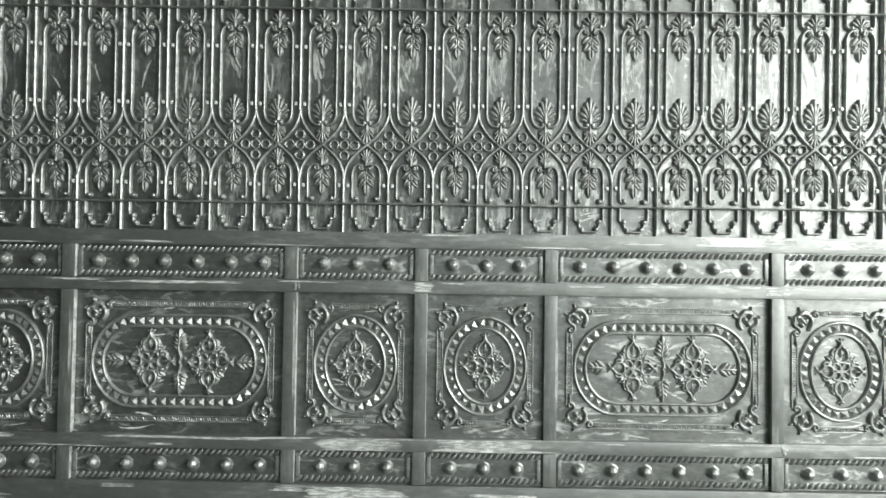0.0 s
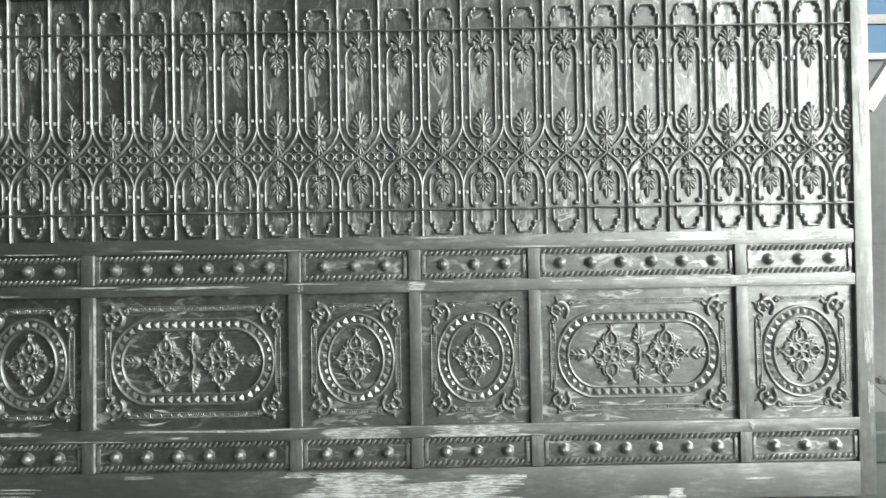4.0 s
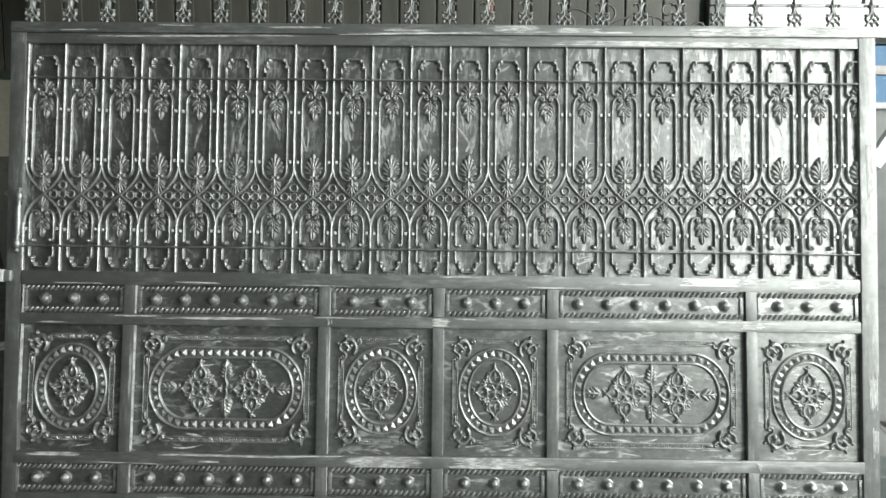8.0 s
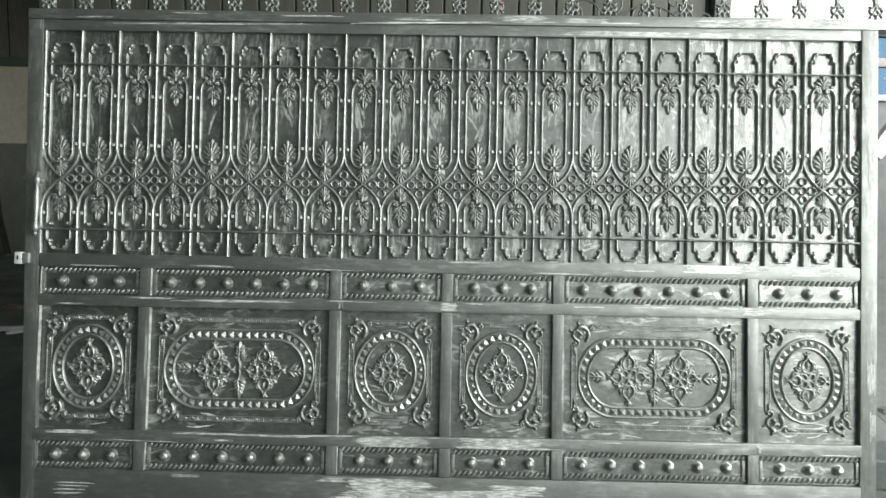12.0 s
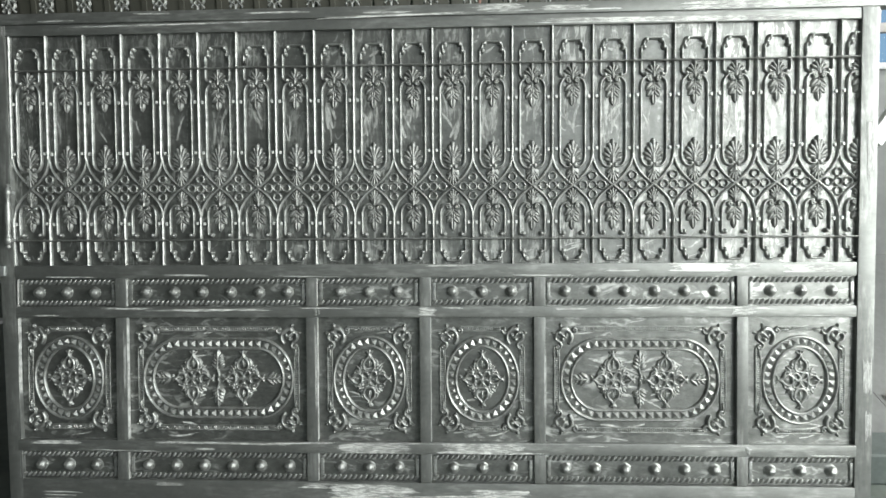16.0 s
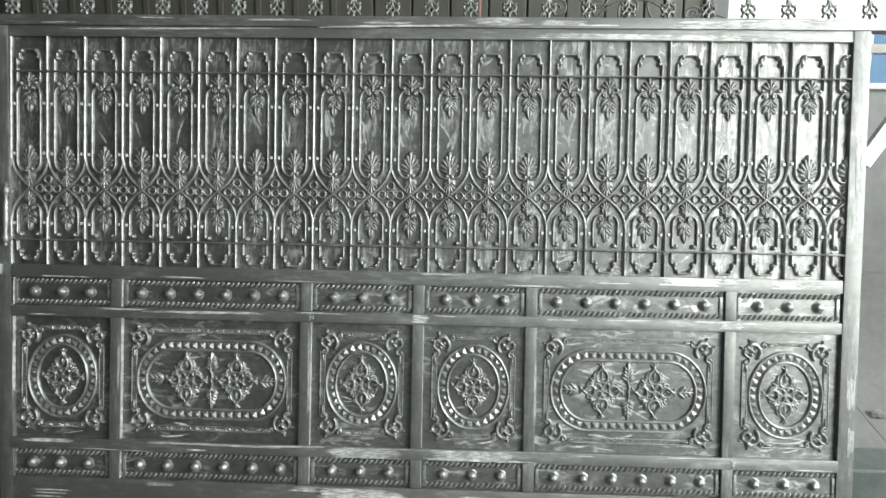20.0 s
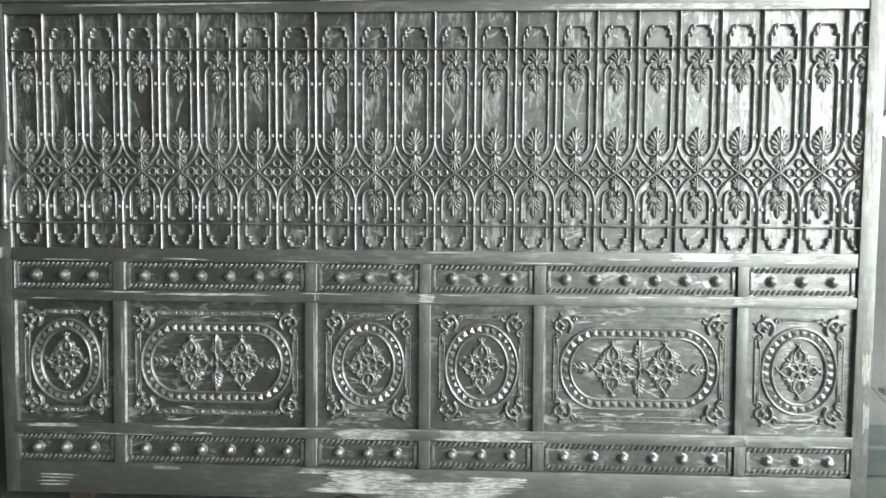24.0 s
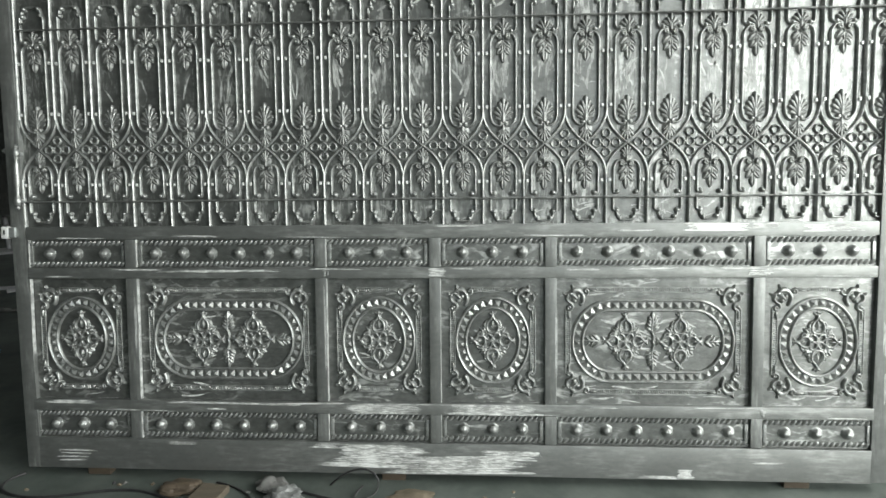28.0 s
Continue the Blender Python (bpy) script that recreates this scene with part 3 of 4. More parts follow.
def strip_panel(x0, x1, z0, z1, count):
    """A narrow pressed panel with a corded border and a row of domes."""
    p = empty("strip_panel", gate, ((x0 + x1) / 2, SHEET_Y - 0.008, (z0 + z1) / 2))
    w, h = (x1 - x0) / 2, (z1 - z0) / 2
    part("sheet", solid(-w, w, 0, 0.006, -h, h), PRESSED, p)
    e = 0.016
    bm = bmesh.new()
    rope(bm, -w + e * 0.4, h - e, w - e * 0.4, h - e, 0.0088, 0)
    part("corded_border", bm, CAST, p)
    bm = bmesh.new()
    rope(bm, -w + e * 0.4, -h + e, w - e * 0.4, -h + e, 0.0088, 0)
    part("corded_border", bm, CAST, p)
    for s in (-1, 1):
        bm = bmesh.new()
        box(bm, s * (w - 0.014) - 0.007, s * (w - 0.014) + 0.007, -0.008, 0, -h + e + 0.008, h - e - 0.008, 0.003)
        part("end_bar", bm, CAST, p)
    me = DOMES
    for k in range(count):
        part("boss", me, None, p).location = ((k - (count - 1) / 2) * 0.1215, 0, 0)
    return p


bm = bmesh.new()
dome(bm, 0, 0, 0.0265, 0.006, 0, 24, 3)
dome(bm, 0, 0, 0.0205, 0.027, -0.002, 22, 8)
for v in bm.verts:
    v.co += 0.0038 * noise.noise_vector(v.co * 95) + 0.0018 * noise.noise_vector(v.co * 240)
DOMES = mesh_from("boss", bm, CAST)
EDGES = [-1.766] + [e for ab in POSTS for e in ab] + [1.727]
SPANS = [(EDGES[2 * k], EDGES[2 * k + 1]) for k in range(6)]
for k, (a, b) in enumerate(SPANS):
    for z0, z1 in ((Z_S2A, Z_S2B), (Z_S1A, Z_S1B)):
        strip_panel(a, b, z0, z1, 6 if k in (1, 4) else 3)


def stadium(a, b, r, n=14, m=10):
    """An outline of half-size a x b with corners of half-size r x b; r equal to a gives an ellipse."""
    out = []
    for cx, a0 in ((a - r, -90), (-(a - r), 90)):
        out += arc(cx, 0, r, b, a0, a0 + 180, n * 2)
        if a > r + 1e-6:
            sgn = -1 if a0 == -90 else 1
            out += [(cx + (-2 * cx) * j / m, -sgn * b) for j in range(1, m)]
        else:
            out.pop()
    return out


def along(pts, count):
    """count even places with direction along a closed outline."""
    d = [0.0]
    n = len(pts)
    for i in range(n):
        p, q = pts[i], pts[(i + 1) % n]
        d.append(d[-1] + math.hypot(q[0] - p[0], q[1] - p[1]))
    out, i = [], 0
    for k in range(count):
        t = (k + 0.5) * d[-1] / count
        while d[i + 1] < t:
            i += 1
        p, q = pts[i], pts[(i + 1) % n]
        f = (t - d[i]) / (d[i + 1] - d[i])
        out.append((p[0] + (q[0] - p[0]) * f, p[1] + (q[1] - p[1]) * f, math.atan2(q[1] - p[1], q[0] - p[0])))
    return out


def flower_mesh(hx, hz):
    """Cast flower: four small loops, four ogee arms with curled leaves and knobbed tips."""
    st, lv, bd = [], [], [(0, 0, 0.007, 0.013)]
    for k in range(4):
        st.append(([rot(0.0225 + 0.0165 * math.cos(t), 0.0118 * math.sin(t), 45 + 90 * k) for t in (2 * math.pi * j / 14 for j in range(15))], 0.0048, 0.0115))
    for k, r in enumerate((hx, hz, hx, hz)):
        ang, r0, r1, wide = 90 * k, (0.03, 0.034)[k % 2], r * 0.84, (0.027, 0.031)[k % 2]
        for s in (-1, 1):
            pts = bezier((r0, 0), (r0 - 0.05 * (r1 - r0), wide), (r0 + 0.62 * (r1 - r0), wide), (r0 + 0.78 * (r1 - r0), 0.007), 10) + [(r1, 0)]
            st.append(([rot(x, y * s, ang) for x, y in pts], 0.0054, 0.0135))
            st.append(([rot(x, y * s, ang) for x, y in bezier((0.4 * r, 0.022), (0.5 * r, 0.034), (0.62 * r, 0.036), (0.66 * r, 0.024), 7)], 0.0042, 0.0105))
            px, pz = rot(0.4 * r, s * 0.024, ang)
            lv += [(px, pz, ang + s * 72, 0.024, 0.013, 0.012), (px, pz, ang + s * 36, 0.026, 0.012, 0.012)]
            px, pz = rot(r * 0.86, 0, ang)
            lv.append((px, pz, ang + s * 58, 0.02, 0.01, 0.01))
        px, pz = rot(r0 + 0.014, 0, ang)
        lv.append((px, pz, ang, (r1 - r0) * 0.55, 0.016, 0.0115))
        px, pz = rot(r * 0.86, 0, ang)
        bd.append((px, pz, 0.0085, 0.0125))
        for d, ln in ((0, 0.036), (32, 0.03), (-32, 0.03), (64, 0.024), (-64, 0.024)):
            px2, pz2 = rot(0.042, 0, ang + 45)
            lv.append((px2, pz2, ang + 45 + d, ln, 0.016, 0.0115))
        px2, pz2 = rot(0.058, 0, ang + 45)
        bd.append((px2, pz2, 0.0065, 0.0125))
        lv.append((px, pz, ang, r * 0.14, 0.010, 0.010))
    return relief("cast_flower", st, lv, bd)


def corner_mesh():
    """Scrolled corner ornament: a stout open volute round a leaf bud, with a curl running on into each border."""
    st = [(arc(0.043, -0.045, 0.028, 0.032, 118, -208, 22)[:12], 0.0078, 0.0125)]
    lv = [(0.018, -0.018, -45, 0.05, 0.021, 0.015), (0.022, -0.014, 20, 0.03, 0.016, 0.013), (0.014, -0.022, -110, 0.03, 0.016, 0.013)]
    bd = [(0.022, -0.026, 0.009, 0.0125), (0.05, -0.037, 0.0095, 0.0125), (0.036, -0.054, 0.0095, 0.0125)]
    for swap in (False, True):
        f = (lambda pts: [(-z, -x) for x, z in pts]) if swap else (lambda pts: pts)
        st += [(f(bezier((0.036, -0.01), (0.046, -0.004), (0.056, -0.006), (0.064, -0.024), 8)), 0.0056, 0.011),
               (f(bezier((0.064, -0.024), (0.074, -0.034), (0.09, -0.03), (0.09, -0.018), 8)), 0.0054, 0.011),
               (f(spiral(0.082, -0.016, 0.008, 0.004, 0, 250, 9)), 0.0045, 0.010)]
        x, z = f([(0.088, -0.014)])[0]
        lv += [(x, z, -90 if swap else 0, 0.04, 0.014, 0.012)]
        x, z = f([(0.03, -0.006)])[0]
        lv += [(x, z, -195 if swap else 105, 0.016, 0.012, 0.012)]
    return relief("corner_scroll", st, lv, bd)


def plume_mesh():
    """Upright wavy plume of leaves."""
    lv = [(0, 0.058, 90, 0.066, 0.026, 0.014)]
    for k in range(4):
        for s in (-1, 1):
            lv.append((0, 0.042 + 0.013 * k, 90 - s * (58 - 7 * k), 0.034 - 0.002 * k, 0.021, 0.013))
    return relief("plume", ((bezier((0, 0), (0.016, 0.02), (-0.012, 0.034), (0.0, 0.075), 10), 0.004, 0.013),), lv)


def spray_mesh():
    """Side spray of leaves, pointing along x."""
    lv = [(0, 0, a, ln, 0.019, 0.011) for a, ln in ((0, 0.07), (40, 0.042), (-40, 0.042))]
    lv += [(x, 0, a, 0.03, 0.014, 0.01) for x, a in ((0.022, 48), (0.022, -48), (0.038, 40), (0.038, -40))]
    return relief("leaf_spray", (), lv)


FLOWER_ROUND, FLOWER_LONG, CORNER, PLUME, SPRAY = flower_mesh(0.096, 0.123), flower_mesh(0.094, 0.121), corner_mesh(), plume_mesh(), spray_mesh()
bm = bmesh.new()
q = [bm.verts.new(p) for p in ((-0.0148, 0, -0.0148), (0.0148, 0, -0.0148), (0.0148, 0, 0.0148), (-0.0148, 0, 0.0148), (0, -0.0095, 0))]
for k in range(4):
    bm.faces.new((q[k], q[(k + 1) % 4], q[4]))
bm.faces.new(q[:4])
TOOTH = mesh_from("tooth", bm, CAST, False)


def medallion_panel(x0, x1, z0, z1, long):
    """A pressed panel: ribbed border with scrolled corners round a toothed medallion with a cast flower."""
    p = empty("medallion_panel", gate, ((x0 + x1) / 2, SHEET_Y, (z0 + z1) / 2))
    w, h = (x1 - x0) / 2, (z1 - z0) / 2
    part("sheet", solid(-w, w, 0, 0.006, -h, h), PRESSED, p)
    fw, fh = w - 0.036, 0.222
    band = ((-1, 0), (-0.82, 1), (0.82, 1), (1, 0))
    for flat, half, off in ((True, fw - 0.098, fh - 0.012), (False, fh - 0.098, fw - 0.012)):
        for s in (-1, 1):
            at = (lambda u, v: (u, s * off + v)) if flat else (lambda u, v: (s * off + v, u))
            bm = bmesh.new()
            sweep(bm, [at(-half, 0), at(half, 0)], 0.0118, 0.0042, 0, False, None, band)
            for v in (-0.0095, 0.0095):
                sweep(bm, [at(-half - 0.01, v), at(half + 0.01, v)], 0.0028, 0.0038, -0.0035)
            n = round(2 * half / 0.0085)
            rnd = random.Random(n)
            for k in range(n):
                u, lean = (k + 0.5) * 2 * half / n - half, rnd.uniform(-0.005, 0.005)
                sweep(bm, [at(u - lean, -0.006), at(u + lean, 0.006)], 0.0031, 0.0045, -0.003, False, None, ((-1, 0), (0, 1), (1, 0)))
            part("ribbed_border", bm, CAST, p)
    for sx in (-1, 1):
        for sz in (-1, 1):
            c = part("corner_scroll", CORNER, None, p)
            c.location, c.scale = (sx * -fw * 1.0, 0, sz * fh), (sx * 1.04, 1.25, sz * 1.04)
    a, b, r = (0.32, 0.167, 0.154) if long else (0.149, 0.177, 0.149)
    outer, inner = stadium(a, b, r), stadium(a - 0.04, b - 0.04, r - 0.04)
    for nm, pts in (("outer_ring", outer), ("inner_ring", inner)):
        bm = bmesh.new()
        sweep(bm, pts, 0.0062, 0.0115, 0, True)
        part(nm, bm, CAST, p)
    for x, z, ang in along(stadium(a - 0.02, b - 0.02, r - 0.02), 44 if long else 28):
        t = part("tooth", TOOTH, None, p)
        t.location, t.rotation_euler = (x, -0.001, z), (0, -ang, 0)
    if long:
        for s in (-1, 1):
            part("cast_flower", FLOWER_LONG, None, p).location = (s * 0.108, 0, 0)
            part("plume", PLUME, None, p).scale = (1, 1, s)
            sp = part("leaf_spray", SPRAY, None, p)
            sp.location, sp.scale = (s * 0.208, 0, 0), (s, 1, 1)
    else:
        part("cast_flower", FLOWER_ROUND, None, p)
    return p


for k, (a, b) in enumerate(SPANS):
    medallion_panel(a, b, Z_PA, Z_PB, k in (1, 4))


# finials along the top rail
def finial_mesh():
    """Lower end of a finial: a crossed base with curled arms, a pair of C-scrolls back to back and a leaf-shaped tip."""
    st = [([(0, 0.044), (0, 0.19)], 0.0048, 0.012), ([(0, 0.016), (0, -0.016)], 0.0048, 0.012)]
    bd = [(0, 0.112, 0.008, 0.013), (0, 0.046, 0.006, 0.012)]
    for s in (-1, 1):
        st += [(mirror(r, s), 0.0037, 0.012) for r in (
            [(0.0, 0.045), (0.0135, 0.03), (0.0, 0.015)],
            bezier((0.011, 0.03), (0.018, 0.024), (0.029, 0.028), (0.026, 0.044), 8),
            bezier((0.011, 0.03), (0.016, 0.024), (0.026, 0.016), (0.024, 0.012), 6),
            arc(0.0185, 0.077, 0.013, 0.024, 50, 310, 14))]
        bd += [(s * 0.026, 0.045, 0.0052, 0.012), (s * 0.026, 0.014, 0.0046, 0.012), (s * 0.026, 0.096, 0.0045, 0.012), (s * 0.026, 0.058, 0.004, 0.011)]
    lv = [(0, 0.13, 90 + 26 * k, 0.085 - 0.03 * abs(k), 0.02, 0.012) for k in (-1, 0, 1)]
    return relief("finial", st, lv, bd, 0.0013)


FINIAL = finial_mesh()
for i in range(0, 23):
    x = bar_x(i) - 0.006
    part("finial", FINIAL, None, gate).location = (x, 0.03, 2.164)

# ---- behind the gate ----
cladding = tagged(empty("wall_cladding"), "grey-beige metal cladding panels with dark seams", "wall", "", "structure")
bm = solid(0, 0.24, 0, 0.02, 2.15, 5.79, 0.006)
box(bm, 0.09, 0.125, -0.012, 0.001, 2.15, 5.79, 0.003)
RIBBED = mesh_from("panel", bm, CLAD, False)
NARROW = mesh_from("panel", solid(0, 0.114, 0, 0.02, 2.15, 5.79, 0.006), CLAD, False)
SHORT = mesh_from("panel", solid(0, 0.49, 0, 0.02, 3.45, 5.79, 0.006), CLAD, False)
for k in range(28, 47):
    x = -9.9 + 0.252 * k
    if x < -0.6:
        part("panel", RIBBED, None, cladding).location = (x, REAR, 0)
    else:
        for dx in (0, 0.126):
            if x + dx + 0.114 < 1.72:
                part("panel", NARROW, None, cladding).location = (x + dx, REAR, 0)
for k in range(22):
    part("panel", SHORT, None, cladding).location = (-9.95 + 0.51 * k, 8.96, 0)
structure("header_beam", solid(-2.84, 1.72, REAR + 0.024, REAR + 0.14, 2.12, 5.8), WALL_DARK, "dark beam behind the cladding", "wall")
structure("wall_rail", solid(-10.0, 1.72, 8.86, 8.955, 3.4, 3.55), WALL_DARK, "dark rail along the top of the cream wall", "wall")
structure("pillar", solid(1.72, 1.83, REAR - 0.06, REAR + 0.12, 0, 5.8, 0.008), WALL_GREY, "grey painted square pillar", "pillar")
structure("wall_low", solid(1.83, 4.6, REAR, REAR + 0.1, 0.0, 2.02), WALL_GREY, "smooth grey plastered wall below the windows", "wall")
structure("lintel", solid(1.83, 4.6, REAR - 0.01, REAR + 0.1, 2.46, 2.68), WHITE_STEEL, "white painted lintel beam", "wall")

window = tagged(empty("window_1"), "blue-tinted glass window with grey steel frame", "window", "", "structure")
part("sill", solid(1.83, 4.6, REAR - 0.03, REAR + 0.08, 2.02, 2.06, 0.004), FRAME_GREY, window)
part("transom", solid(1.83, 4.6, REAR + 0.005, REAR + 0.05, 2.25, 2.31, 0.004), FRAME_BROWN, window, "brown-grey transom")
for k in range(8):
    x = 2.46 + 0.3 * k
    part("mullion", solid(x, x + 0.035, REAR + 0.01, REAR + 0.045, 2.06, 2.46, 0.003), FRAME_GREY, window)
part("pane", solid(1.83, 4.6, REAR + 0.05, REAR + 0.056, 2.06, 2.46), GLASS_BLUE, window, "blue tinted glass").visible_shadow = False
window = tagged(empty("window_2"), "open upper window with white steel uprights", "window", "", "structure")
for x in (2.78, 3.75):
    part("upright", solid(x, x + 0.045, REAR + 0.01, REAR + 0.06, 2.68, 5.8, 0.003), WHITE_STEEL, window)
part("sill", solid(1.83, 4.6, REAR - 0.02, REAR + 0.1, 2.68, 2.705, 0.004), FRAME_GREY, window)
structure("backdrop", solid(-2, 16, 14.0, 14.05, -0.02, 14), SKY_WHITE, "white overcast sky beyond the windows", "sky")

# ---- fittings on the gate ----
def lathe(bm, cx, cy, prof, segs=14):
    """A turned piece along z: prof holds (z, radius)."""
    last = None
    for z, r in prof:
        cur = [bm.verts.new((cx + r * math.cos(2 * math.pi * k / segs), cy + r * math.sin(2 * math.pi * k / segs), z)) for k in range(segs)]
        if last:
            for k in range(segs):
                bm.faces.new((last[k], last[(k + 1) % segs], cur[(k + 1) % segs], cur[k]))
        else:
            bm.faces.new(cur[::-1])
        last = cur
    bm.faces.new(last)
    return bm


handle = empty("pull_handle", gate)
bm = bmesh.new()
lathe(bm, -1.772, -0.03, ((1.2, 0.008), (1.214, 0.013), (1.228, 0.008), (1.25, 0.0115), (1.3, 0.0135), (1.35, 0.0115), (1.372, 0.008), (1.386, 0.013), (1.4, 0.008)))
part("grip", bm, CAST, handle, "bright turned steel grip")
for z, s in ((1.2, -1), (1.4, 1)):
    bm = bmesh.new()
    lathe(bm, -1.772, -0.03, tuple(sorted(((z - s * 0.012, 0.012), (z, 0.016), (z + s * 0.014, 0.012), (z + s * 0.02, 0.007), (z + s * 0.03, 0.01), (z + s * 0.038, 0.004)))))
    part("knob", bm, CAST, handle)
    bm = solid(-1.782, -1.762, -0.03, 0.002, z - 0.007, z + 0.007, 0.003)
    part("foot", bm, GALV, handle)
latch = empty("latch", gate)
bm = solid(-1.868, -1.836, -0.014, 0.03, 1.042, 1.094, 0.005)
part("latch_plate", bm, PLASTIC, latch, "white painted latch plate")
part("keyhole", solid(-1.856, -1.849, -0.0155, -0.012, 1.06, 1.078, 0.001), BLACK, latch)
part("staple", solid(-1.836, -1.808, -0.012, 0.003, 1.046, 1.09, 0.004), GALV, latch)


def smear(x0, x1, z0, z1, n, seed, y=-0.0005, upright=False, wide=None, name="primer_glare_smear"):
    """A brushed patch with fingered ends: white primer, and once the painted glare on the top rail."""
    rnd = random.Random(seed)
    bm = bmesh.new()
    a, b, c0, c1 = (z0, z1, x0, x1) if upright else (x0, x1, z0, z1)
    n = max(3, n)
    mid, slope = (a + b) / 2, rnd.uniform(-0.02, 0.02)
    put = lambda p, q: bm.verts.new((q + slope * 0.3 * (p - mid), y, p) if upright else (p, y, q + slope * (p - mid)))
    lines = [c0 + (c1 - c0) * k / n + (rnd.uniform(-0.3, 0.3) * (c1 - c0) / n if 0 < k < n else 0) for k in range(n + 1)]
    seam = [put(mid, q) for q in lines]
    lo, hi = 0.2, 0.2
    for k in range(n):
        lo, hi = (min(max(0.5 * v + 0.5 * rnd.random() + 0.1 * rnd.uniform(-1, 1), 0.0), 0.95) for v in (lo, hi))
        side = []
        for e, f in ((a, lo), (b, hi)):
            tip, root = e + (mid - e) * f * 0.6, e + (mid - e) * min(f * 0.6 + rnd.uniform(0.03, 0.2), 0.98)
            q0, q1 = lines[k], lines[k + 1]
            m = q0 + (q1 - q0) * rnd.uniform(0.2, 0.8)
            side.append((put(root, q0 + (m - q0) * rnd.uniform(0, 0.5)), put(tip, m), put(root, q1 + (m - q1) * rnd.uniform(0, 0.5))))
        (l0, l1, l2), (r0, r1, r2) = side
        bm.faces.new((seam[k], l0, l1, l2, seam[k + 1], r2, r1, r0))
    ob = part(name, bm, PUTTY_UP if upright else PUTTY, gate, "brushed white primer", False)
    return ob


smear(-0.54, -0.02, 0.07, 0.168, 13, 1)
smear(-0.28, 0.48, 0.05, 0.125, 11, 2, -0.0008)
smear(-0.56, -0.40, 0.15, 0.172, 5, 3)
smear(0.12, 0.47, 0.11, 0.15, 4, 4, wide=(0.002, 0.004))
for z in (0.078, 0.093, 0.108, 0.121):
    smear(-1.70 + z * 0.2, -1.5 + (z - 0.1), z, z + 0.005, 3, int(z * 900), wide=(0.002, 0.0045))
smear(-1.18, -1.02, 0.155, 0.168, 2, 6)
smear(0.96, 1.04, 0.048, 0.085, 9, 7, wide=(0.003, 0.006))
smear(0.80, 1.0, 0.046, 0.058, 4, 8, wide=(0.002, 0.004))
smear(1.25, 1.4, 0.114, 0.121, 3, 9, wide=(0.002, 0.004))
smear(-0.46, -0.045, 0.3, 0.343, 11, 10, -0.0016)
smear(0.01, 0.475, 0.3, 0.343, 11, 11, -0.0016)
smear(-1.72, -1.47, 0.33, 0.345, 4, 12, -0.0016, wide=(0.002, 0.004))
smear(-1.27, -0.55, 0.334, 0.342, 3, 13, -0.0016, wide=(0.0015, 0.003))
smear(0.95, 1.23, 1.054, 1.089, 5, 14, -0.0018)
smear(0.99, 1.26, 1.056, 1.087, 4, 41, -0.0021).data.materials[0] = PUTTY_THICK
smear(1.2, 1.38, 1.066, 1.086, 4, 15, -0.0016)
smear(1.4, 1.7, 1.05, 1.08, 5, 16, -0.0016, wide=(0.0015, 0.003))
smear(-1.27, -0.55, 0.897, 0.905, 3, 17, -0.0016, wide=(0.0012, 0.0025))
smear(-0.05, 0.04, 0.876, 0.91, 8, 18, -0.0026)
smear(1.22, 1.34, 0.88, 0.9, 3, 19, -0.0026)
smear(0.15, 0.42, 2.128, 2.152, 6, 20, -0.0046, wide=(0.002, 0.005))
smear(0.42, 0.72, 2.122, 2.142, 5, 21, -0.0046, wide=(0.002, 0.004))
# reflected light on the rail's right end, painted as a pale streak
smear(0.9, 1.8, 2.116, 2.15, 12, 22, -0.0046, wide=(0.002, 0.006))
smear(-0.5, 0.3, 2.112, 2.12, 3, 23, -0.0046, wide=(0.0012, 0.0025))
smear(-1.7, -0.4, 2.098, 2.104, 3, 24, 0.003, wide=(0.001, 0.002))
smear(0.3, 1.7, 2.07, 2.09, 5, 25, 0.003, wide=(0.0012, 0.003))
smear(1.752, 1.786, 0.54, 0.73, 8, 26, -0.0015, True)
smear(1.76, 1.785, 0.35, 0.5, 4, 27, -0.0015, True, wide=(0.0015, 0.003))
smear(1.765, 1.79, 1.4, 1.68, 4, 28, -0.0015, True, wide=(0.0015, 0.004))
smear(0.474, 0.483, 0.42, 0.78, 4, 29, -0.0026, True, wide=(0.0015, 0.004))
# side light painted on: a pale primer-coloured skin on the yard-facing sides
for k, x in enumerate([-1.758] + [b for a, b in POSTS[:3]]):
    for z0, z1 in ((Z_S2A, Z_S2B), (Z_PA, Z_PB), (Z_S1A, Z_S1B)):
        part("lit_side", solid(x - 0.0005, x + 0.001, 0.0, SHEET_Y - 0.004, z0 + 0.004, z1 - 0.002), PUTTY_UP, gate, "inner side of the upright, painted pale for the yard light", False)
smear(-1.811, -1.801, 2.05, 2.11, 4, 40, -0.0008, True)
smear(-1.297, -1.287, 0.5, 0.84, 3, 30, -0.0026, True, wide=(0.001, 0.002))
smear(-0.478, -0.468, 0.4, 0.86, 3, 31, -0.0026, True, wide=(0.001, 0.0025))

